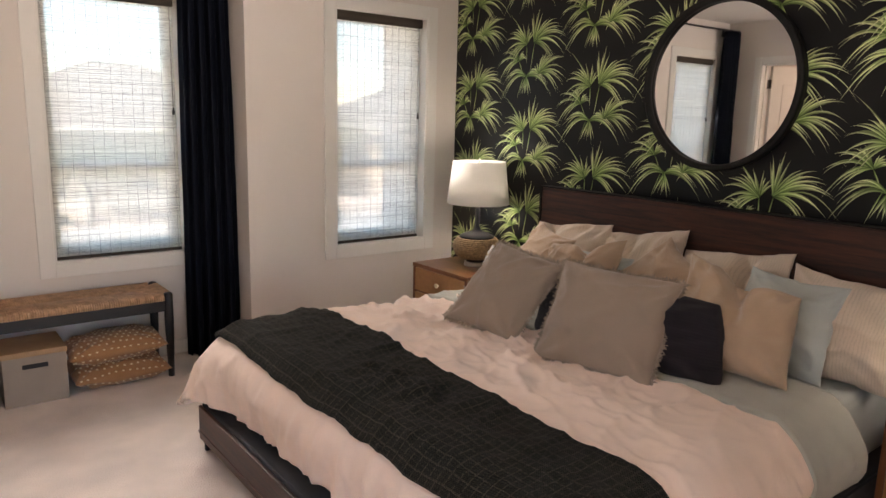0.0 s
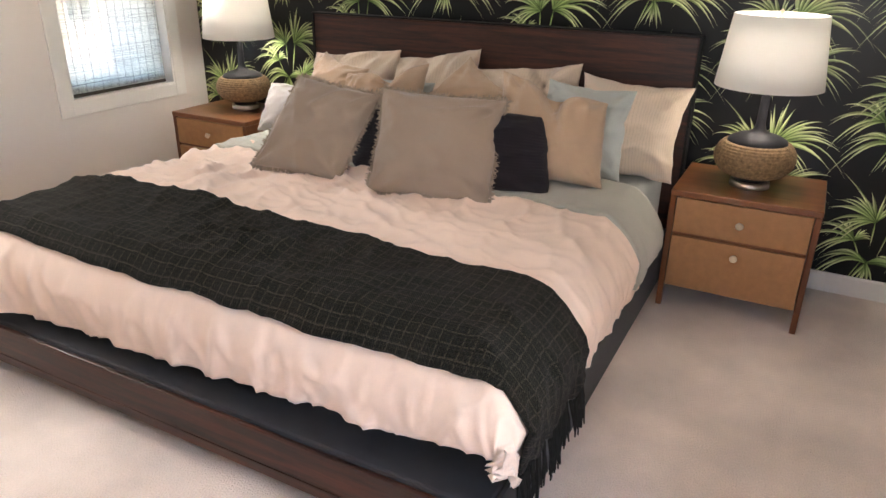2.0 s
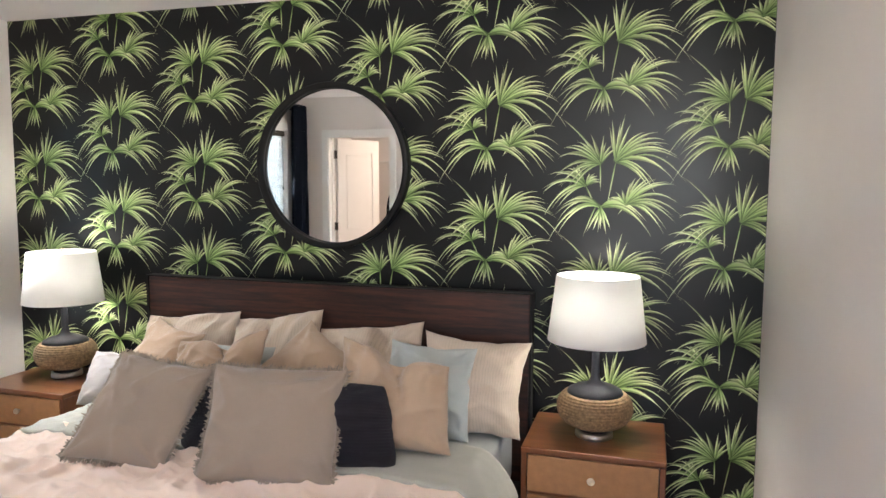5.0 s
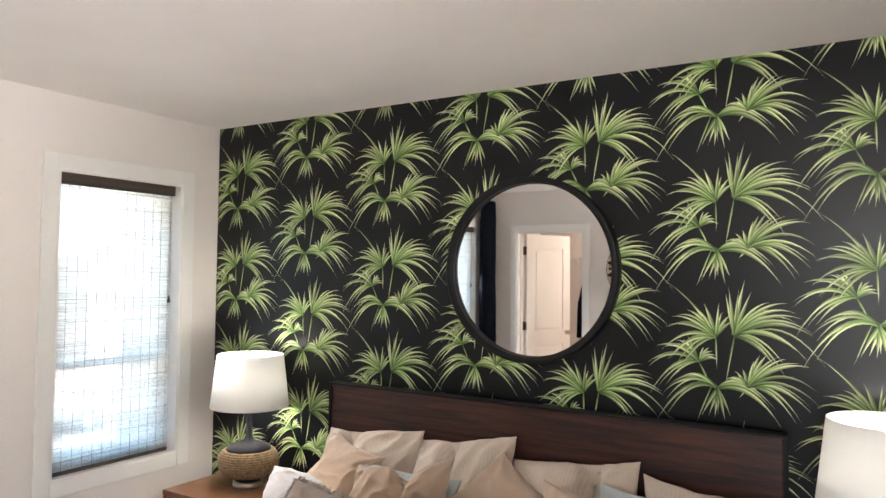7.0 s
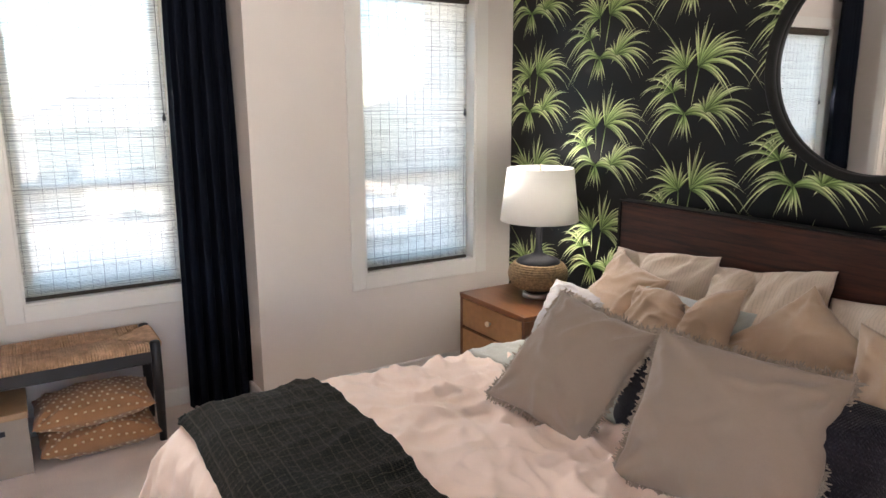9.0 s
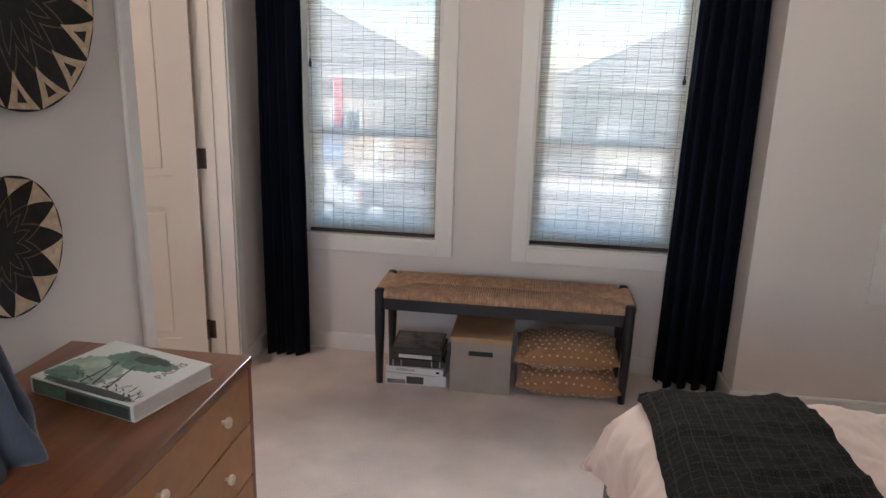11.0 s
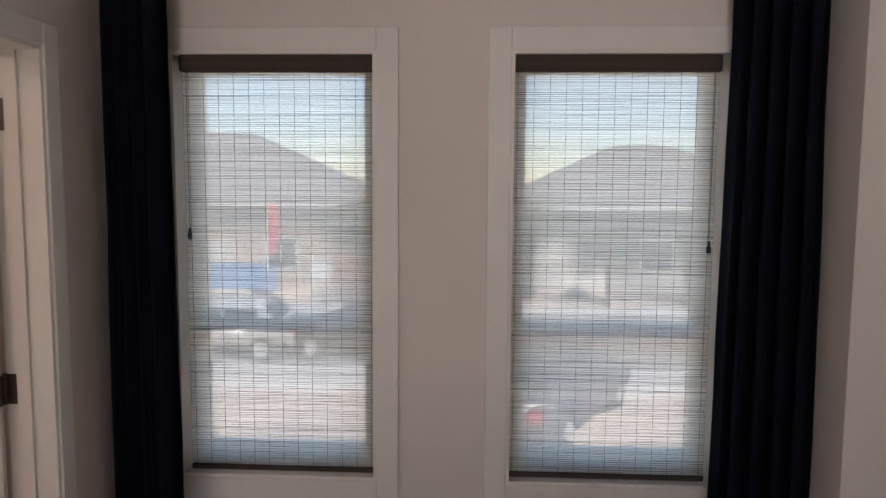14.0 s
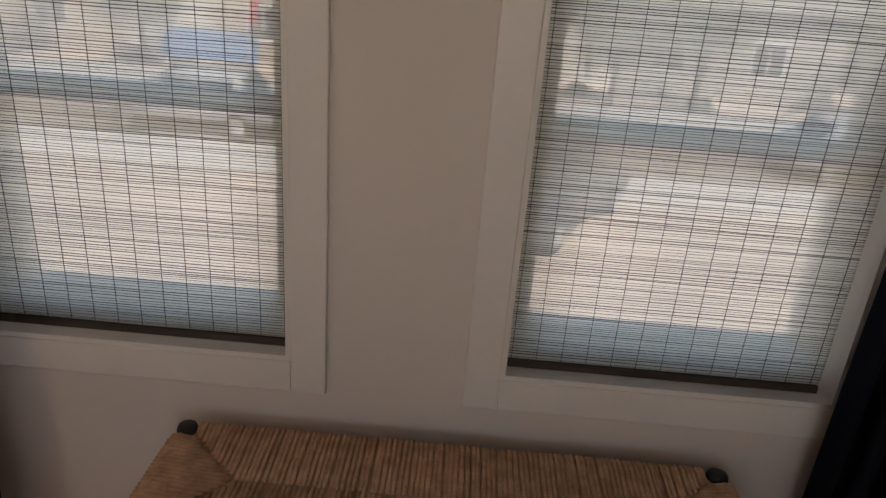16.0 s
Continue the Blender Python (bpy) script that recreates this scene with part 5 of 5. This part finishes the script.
def leaf_blade(verts, faces, uvs, cx, cz, ang, length, droop, width, lift):
    """One printed blade on the wall plane: it leaves (cx, cz) at ang and arches over by droop."""
    n = 8
    ux, uz = math.cos(ang), math.sin(ang)
    side = abs(ux) ** 0.8
    mid = (cx + 0.52 * length * ux, cz + 0.52 * length * uz + 0.10 * length * side)
    tip = (cx + length * ux, cz + length * uz - droop * length * (0.10 + 0.90 * side))
    start = len(verts)
    for k in range(n + 1):
        t = k / n
        x = (1 - t) ** 2 * cx + 2 * t * (1 - t) * mid[0] + t * t * tip[0]
        z = (1 - t) ** 2 * cz + 2 * t * (1 - t) * mid[1] + t * t * tip[1]
        dx = 2 * (1 - t) * (mid[0] - cx) + 2 * t * (tip[0] - mid[0])
        dz = 2 * (1 - t) * (mid[1] - cz) + 2 * t * (tip[1] - mid[1])
        g = math.hypot(dx, dz) or 1.0
        w = width * (0.30 + 0.70 * math.sin(math.pi * min(1, t * 0.95 + 0.10))) * (1 - t ** 2.6)
        for s in (-1, 0, 1):
            verts.append((XE - 0.0012 - lift, -(x - dz / g * w * s), z + dx / g * w * s))
            uvs.append((t, 0.5 + 0.5 * s))
    for k in range(n):
        for s in (0, 1):
            i = start + 3 * k + s
            faces.append((i, i + 1, i + 4, i + 3))


def frond(out, cx, cz, a0, a1, count, first, last, droop, width, rng, lift):
    """Blades fanned from angle a0 to a1, their length going from first to last."""
    count = round(count * 1.25)
    for k in range(count):
        q = (k + 0.5 + rng.uniform(-0.28, 0.28)) / count
        reach = (first + (last - first) * q) * rng.uniform(0.86, 1.10)
        leaf_blade(*out, cx + rng.uniform(-0.004, 0.004), cz + rng.uniform(-0.004, 0.004), radians(a0 + (a1 - a0) * q), reach, droop * rng.uniform(0.75, 1.3), width * rng.uniform(0.70, 1.10), lift + rng.uniform(0, 0.0006))


def stem(out, x0, z0, x1, z1, lift):
    leaf_blade(*out, x0, z0, math.atan2(z1 - z0, x1 - x0), math.hypot(x1 - x0, z1 - z0), 0.02, 0.0036, lift)


def wallpaper_print():
    verts, faces, uvs = [], [], []
    out = (verts, faces, uvs)
    for c in range(-1, 9):
        for r in range(-2, 6):
            rng = random.Random(4)
            # across: metres to the right as seen from the room, which is towards -y
            cx, cz = -(FIRST_Y - c * COL_W), FIRST_Z - r * ROW_H - (0.5 * ROW_H if c % 2 else 0)
            # thin trailing tendrils
            leaf_blade(*out, cx - 0.06, cz + 0.055, radians(136), 0.215, 0.0, 0.0030, 0.0)
            leaf_blade(*out, cx - 0.05, cz - 0.20, radians(249), 0.16, 0.0, 0.0030, 0.0)
            leaf_blade(*out, cx + 0.10, cz + 0.02, radians(14), 0.26, 0.75, 0.0042, 0.0)
            stem(out, cx - 0.034, cz - 0.01, cx - 0.030, cz - 0.13, 0.0)
            stem(out, cx + 0.034, cz, cx + 0.000, cz - 0.20, 0.0)
            stem(out, cx - 0.096, cz - 0.11, cx - 0.055, cz - 0.195, 0.0)
            stem(out, cx + 0.082, cz - 0.195, cx + 0.050, cz - 0.235, 0.0)
            # drooping frond below
            frond(out, cx - 0.030, cz - 0.200, 136, 172, 5, 0.20, 0.235, 0.78, 0.0080, rng, 0.0004)
            frond(out, cx - 0.022, cz - 0.200, 44, 6, 5, 0.19, 0.215, 0.80, 0.0080, rng, 0.0004)
            frond(out, cx - 0.026, cz - 0.202, 236, 302, 5, 0.12, 0.115, 0.12, 0.0085, rng, 0.0008)
            # small frond to one side
            frond(out, cx - 0.096, cz - 0.106, 102, 162, 6, 0.14, 0.235, 0.62, 0.0078, rng, 0.0012)
            frond(out, cx - 0.096, cz - 0.106, 166, 196, 3, 0.20, 0.15, 0.75, 0.0072, rng, 0.0012)
            frond(out, cx - 0.092, cz - 0.106, 86, 30, 4, 0.085, 0.105, 0.55, 0.0072, rng, 0.0012)
            # wide frond to the other side
            frond(out, cx + 0.084, cz - 0.190, 84, 30, 7, 0.13, 0.275, 0.46, 0.0078, rng, 0.0016)
            frond(out, cx + 0.084, cz - 0.190, 24, -8, 4, 0.26, 0.17, 0.56, 0.0072, rng, 0.0016)
            frond(out, cx + 0.080, cz - 0.190, 98, 152, 4, 0.105, 0.10, 0.60, 0.0072, rng, 0.0016)
            # double frond on top
            frond(out, cx + 0.034, cz + 0.004, 62, 24, 6, 0.26, 0.300, 0.42, 0.0080, rng, 0.0022)
            frond(out, cx + 0.034, cz + 0.004, 20, -16, 4, 0.27, 0.15, 0.62, 0.0075, rng, 0.0022)
            frond(out, cx + 0.032, cz + 0.004, 106, 66, 4, 0.175, 0.225, 0.16, 0.0078, rng, 0.0022)
            frond(out, cx - 0.034, cz - 0.006, 104, 156, 6, 0.17, 0.245, 0.42, 0.0078, rng, 0.0028)
            frond(out, cx - 0.034, cz - 0.006, 160, 198, 4, 0.22, 0.14, 0.62, 0.0072, rng, 0.0028)
            frond(out, cx - 0.032, cz - 0.006, 92, 48, 3, 0.14, 0.12, 0.30, 0.0072, rng, 0.0028)
    me = bpy.data.meshes.new("printed_leaves")
    me.from_pydata(verts, [], faces)
    layer = me.uv_layers.new()
    flat = [0.0] * (2 * len(me.loops))
    for i, loop in enumerate(me.loops):
        flat[2 * i], flat[2 * i + 1] = uvs[loop.vertex_index]
    layer.data.foreach_set("uv", flat)
    bm = bmesh.new()
    bm.from_mesh(me)
    for co, no in (((0, 0.002, 0), (0, -1, 0)), ((0, YN - 0.002, 0), (0, 1, 0)), ((0, 0, ZC - 0.001), (0, 0, 1)), ((0, 0, 0.094), (0, 0, -1))):
        bmesh.ops.bisect_plane(bm, geom=bm.verts[:] + bm.edges[:] + bm.faces[:], plane_co=co, plane_no=no, clear_outer=True)
    bm.to_mesh(me)
    bm.free()
    me.materials.append(LEAF)
    ob = new("printed_leaves", me)
    ob.parent = WALL_E
    tagged(ob, "printed green palm fronds of the wallpaper", kind="stuff")


wallpaper_print()

# ---- outdoors ----
DIRT = mat("pale_gravel_ground", (0.60, 0.47, 0.38), 0.95, 0.25, 0.4, 6, 0.4)
ASPHALT = mat("grey_asphalt", (0.27, 0.24, 0.22), 0.9, 0.15, 0.5, 20, 0.2)
CONCRETE = mat("pale_concrete", (0.56, 0.53, 0.49), 0.9, 0.08, 0.6, 12, 0.2)
STUCCO = mat("tan_stucco", (0.42, 0.33, 0.25), 0.9, 0.08, 1.5, 40, 0.3)
STUCCO2 = mat("grey_stucco", (0.36, 0.34, 0.31), 0.9, 0.08, 1.5, 40, 0.3)
BRICKRED = mat("red_brown_stucco", (0.38, 0.17, 0.11), 0.9, 0.1, 1.5, 40, 0.3)
ROOF = mat("grey_roof_tile", (0.22, 0.20, 0.185), 0.9, 0.2, 2, 12, 0.4)
CARPAINT = mat("dark_grey_car_paint", (0.055, 0.055, 0.065), 0.3, 0.05, 2, 20, 0, coat=0.6)
CARSILVER = mat("silver_car_paint", (0.42, 0.42, 0.43), 0.3, 0.05, 2, 20, 0, coat=0.6)
CARGLASS = mat("dark_car_glass", (0.02, 0.025, 0.03), 0.1, 0.05, 2, 20, 0)
RUBBER = mat("black_rubber", (0.02, 0.02, 0.02), 0.8, 0.1, 10, 60, 0.1)
REDLAMP = mat("red_lamp_lens", (0.55, 0.02, 0.02), 0.3, 0.05, 5, 50, 0)
REDCLOTH = mat("red_flag_cloth", (0.60, 0.04, 0.05), 0.8, 0.08, 4, 60, 0.1)
BLUEPAINT = mat("blue_banner", (0.06, 0.19, 0.42), 0.7, 0.08, 3, 60, 0.1)
FOLIAGE = mat("dusty_foliage", (0.10, 0.12, 0.062), 0.8, 0.35, 3, 30, 0.2)
BARK = mat("brown_bark", (0.13, 0.09, 0.06), 0.9, 0.3, 8, 60, 0.5)

tagged(part("ground", box(-400, 400, OUT + 0.3, 800, GROUND - 0.3, GROUND), DIRT), "pale sunlit gravel ground", "ground", "", "structure")
tagged(part("road", box(-120, 120, 19.5, 27.0, GROUND, GROUND + 0.012), ASPHALT), "grey asphalt street", "road", "", "structure")
tagged(part("pavement", boxes((-120, 120, 17.6, 19.3, GROUND, GROUND + 0.12), (-120, 120, 27.2, 28.8, GROUND, GROUND + 0.12)), CONCRETE), "pale concrete pavements", "pavement", "", "structure")
tagged(part("kerb", boxes((-120, 120, 19.3, 19.5, GROUND, GROUND + 0.14), (-120, 120, 27.0, 27.2, GROUND, GROUND + 0.14)), CONCRETE), "concrete kerbs", "kerb", "", "structure")


def hip_house(cx, cy, w, d, eave, ridge_z, wallm, label, garage):
    root = thing("house", pose(cx, cy, GROUND), label, "house", "houses across the street")
    bm = bmesh.new()
    add_box(bm, -w / 2, w / 2, -d / 2, d / 2, 0, eave)
    part("wall", bm, wallm, root)
    o = 0.6
    bm = bmesh.new()
    v = [bm.verts.new(p) for p in ((-w / 2 - o, -d / 2 - o, eave), (w / 2 + o, -d / 2 - o, eave), (w / 2 + o, d / 2 + o, eave), (-w / 2 - o, d / 2 + o, eave), (-(w - d) / 2 * 0.7, 0, ridge_z), ((w - d) / 2 * 0.7, 0, ridge_z))]
    for f in ((0, 1, 5, 4), (1, 2, 5), (2, 3, 4, 5), (3, 0, 4), (3, 2, 1, 0)):
        bm.faces.new([v[i] for i in f])
    roof = part("roof", bm, ROOF, root, "grey tiled hip roof")
    part("fascia", boxes((-w / 2 - o, w / 2 + o, -d / 2 - o - 0.03, -d / 2 - o, eave - 0.22, eave + 0.02)), CONCRETE, root)
    for k in range(3):
        x = -w / 2 + w * (0.18 + 0.30 * k)
        if k == garage:
            g = part("garage_door", box(x - 1.2, x + 2.2, -d / 2 - 0.03, -d / 2 + 0.02, 0.0, 2.3), CONCRETE, root)
            continue
        win = part("window", box(x - 0.75, x + 0.75, -d / 2 - 0.06, -d / 2 + 0.02, 0.9, 2.4), WHITE, root)
        part("pane", box(x - 0.65, x - 0.03, -d / 2 - 0.07, -d / 2, 1.0, 2.3), CARGLASS, win)
        part("pane", box(x + 0.03, x + 0.65, -d / 2 - 0.07, -d / 2, 1.0, 2.3), CARGLASS, win)
    return root


hip_house(-12.0, 38.5, 15, 11, 4.0, 7.4, STUCCO, "tan stucco house with a grey hip roof across the street", 1)
hip_house(9.5, 39.0, 14, 10, 3.9, 6.9, STUCCO2, "grey stucco house with a hip roof across the street", 0)
hip_house(29.0, 39.0, 15, 10, 3.9, 6.8, STUCCO, "tan stucco house with a grey hip roof across the street", 2)
hip_house(-32.0, 39.0, 15, 10, 3.9, 6.8, STUCCO2, "grey stucco house with a hip roof across the street", 2)
t = thing("entry_pillar", pose(-4.3, 32.2, GROUND), "red-brown stucco pillar by the house", "pillar")
part("shaft", box(-0.7, 0.7, -0.5, 0.5, 0, 3.9, 0.03), BRICKRED, t)
part("cap", box(-0.85, 0.85, -0.65, 0.65, 3.9, 4.1, 0.03), CONCRETE, t)


def car(x, y, turn, paint, label):
    root = thing("car", pose(x, y, GROUND + 0.012, 0, 0, turn), label, "car", "parked cars")
    prof = [(-2.25, 0.35), (-2.30, 0.62), (-2.20, 0.95), (-1.85, 1.05), (-1.45, 1.56), (0.25, 1.60), (0.95, 1.08), (2.0, 0.92), (2.28, 0.65), (2.25, 0.35)]
    bm = bmesh.new()
    a = [bm.verts.new((px, -0.88, pz)) for px, pz in prof]
    b = [bm.verts.new((px, 0.88, pz)) for px, pz in prof]
    for k in range(len(prof)):
        q = (k + 1) % len(prof)
        bm.faces.new((a[k], a[q], b[q], b[k]))
    bm.faces.new(a)
    bm.faces.new(list(reversed(b)))
    bmesh.ops.bevel(bm, geom=bm.edges[:], offset=0.07, segments=2, affect="EDGES")
    body = part("body", bm, paint, root, "", True)
    for s in (-1, 1):
        part("side_window", boxes((-1.35, -0.45, s * 0.885, s * 0.87, 1.08, 1.46), (-0.38, 0.42, s * 0.885, s * 0.87, 1.08, 1.46)), CARGLASS, body)
        part("tail_lamp", box(-2.325, -2.19, s * 0.62 - 0.14, s * 0.62 + 0.14, 0.70, 0.90, 0.02), REDLAMP, body)
        for wx in (-1.42, 1.42):
            bm = lathe([(0.0, -0.11), (0.30, -0.11), (0.34, -0.08), (0.34, 0.08), (0.30, 0.11), (0.0, 0.11)], 24)
            bm.transform(pose(wx, s * 0.80, 0.34, 90, 0, 0))
            wh = part("wheel", bm, RUBBER, root)
            bm = lathe([(0.0, -0.118), (0.20, -0.118), (0.20, 0.118), (0.0, 0.118)], 16)
            bm.transform(pose(wx, s * 0.80, 0.34, 90, 0, 0))
            part("rim", bm, CARSILVER, wh)
    part("rear_window", box(-0.02, 0.02, -0.66, 0.66, -0.24, 0.24), CARGLASS, body).matrix_local = pose(-1.68, 0, 1.32, 0, 38, 0)
    part("windscreen", box(-0.02, 0.02, -0.66, 0.66, -0.32, 0.32), CARGLASS, body).matrix_local = pose(0.63, 0, 1.36, 0, -53, 0)
    return root


car(2.6, 16.0, 60, CARPAINT, "dark grey hatchback parked outside")
car(-6.2, 21.0, 180, CARSILVER, "silver car parked along the street")
car(-2.0, 21.2, 180, CARPAINT, "dark car parked along the street")
car(11.5, 21.2, 0, CARSILVER, "silver car parked along the street")


def feather_flag(x, y):
    root = thing("feather_flag", pose(x, y, GROUND), "tall red feather flag on a pole", "flag")
    bm = bmesh.new()
    tube(bm, [(0, 0, 0), (0, 0, 3.6), (0.12, 0, 4.1)], 0.025, 8)
    part("pole", bm, WHITE, root)
    bm = bmesh.new()
    grid_mesh(bm, 6, 16, lambda u, v: (0.03 + u * 0.42 * (0.6 + 0.4 * math.sin(v * 3)), 0.03 * math.sin(u * 5 + v * 4), 1.9 + 2.1 * v))
    s = part("banner", bm, REDCLOTH, root, "", True).modifiers.new("thickness", "SOLIDIFY")
    s.thickness = 0.01


feather_flag(-7.4, 29.6)
t = thing("banner_sign", pose(-8.6, 30.2, GROUND), "low blue banner sign on two posts", "sign")
part("board", box(-2.3, 1.4, -0.03, 0.03, 0.4, 1.5, 0.01), BLUEPAINT, t)
for x in (-2.2, 1.3):
    part("post", box(x - 0.05, x + 0.05, 0.031, 0.12, 0, 1.6), WHITE, t)
t = thing("yard_sign", pose(-5.6, 29.8, GROUND), "white yard sign on a post", "sign")
part("post", box(-0.06, 0.06, -0.06, 0.06, 0, 2.0), WHITE, t)
part("board", box(0.0605, 0.6, -0.02, 0.02, 0.9, 1.7), WHITE, t)


def tree(x, y, h, seed):
    root = thing("tree", pose(x, y, GROUND), "small dusty-green street tree", "tree", "street trees")
    rng = random.Random(seed)
    bm = bmesh.new()
    tube(bm, [(0, 0, 0), (0.05, 0.02, h * 0.3), (0.0, 0.05, h * 0.6), (0.05, 0, h * 0.85)], [0.12, 0.10, 0.06, 0.02], 8)
    limbs = []
    for k in range(9):
        a, z0 = rng.uniform(0, 6.28), h * rng.uniform(0.32, 0.6)
        e = Vector((math.cos(a) * h * 0.28, math.sin(a) * h * 0.28, z0 + h * rng.uniform(0.12, 0.35)))
        tube(bm, [(0.02, 0.02, z0), e * 0.5 + Vector((0, 0, z0 * 0.5 + 0.1)), e], [0.05, 0.035, 0.012], 6)
        limbs.append(e)
    part("trunk", bm, BARK, root, "", True)
    verts, faces = [], []
    for k in range(2600):
        c = rng.choice(limbs + [Vector((0, 0, h * 0.85))])
        p = c + Vector((rng.gauss(0, h * 0.10), rng.gauss(0, h * 0.10), rng.gauss(0, h * 0.085)))
        d = Vector((rng.gauss(0, 1), rng.gauss(0, 1), rng.gauss(0, 0.6))).normalized()
        s = d.orthogonal().normalized() * 0.05
        d *= 0.13
        i = len(verts)
        verts += [tuple(p), tuple(p + d * 0.5 + s), tuple(p + d), tuple(p + d * 0.5 - s)]
        faces.append((i, i + 1, i + 2, i + 3))
    me = bpy.data.meshes.new("crown")
    me.from_pydata(verts, [], faces)
    me.materials.append(FOLIAGE)
    ob = new("crown", me)
    ob.parent = root
    return root


tree(3.2, 30.6, 4.2, 3)
tree(-3.5, 28.9, 4.3, 6)
tree(6.2, 29.6, 3.6, 7)
tree(9.4, 30.0, 4.1, 8)
tree(-11.8, 30.4, 3.8, 9)
tree(-17.5, 30.0, 4.6, 4)
tree(17.0, 30.6, 4.4, 5)
for k in range(7):
    rng = random.Random(60 + k)
    vs, fs = [], []
    for j in range(500):
        d = Vector((rng.gauss(0, 1), rng.gauss(0, 1), abs(rng.gauss(0, 1)))).normalized()
        p = d * 0.5 * rng.uniform(0.5, 1)
        s = d.orthogonal().normalized() * 0.03
        i = len(vs)
        vs += [tuple(p), tuple(p + d * 0.06 + s), tuple(p + d * 0.13), tuple(p + d * 0.06 - s)]
        fs.append((i, i + 1, i + 2, i + 3))
    me = bpy.data.meshes.new("shrub")
    me.from_pydata(vs, [], fs)
    me.materials.append(FOLIAGE)
    ob = new("shrub", me)
    ob.matrix_world = pose(-13 + 4.6 * k + rng.uniform(-1, 1), 30.8 + rng.uniform(-0.8, 0.8), GROUND)
    tagged(ob, "low dusty-green shrub in the gravel yard", "shrub", "yard shrubs")
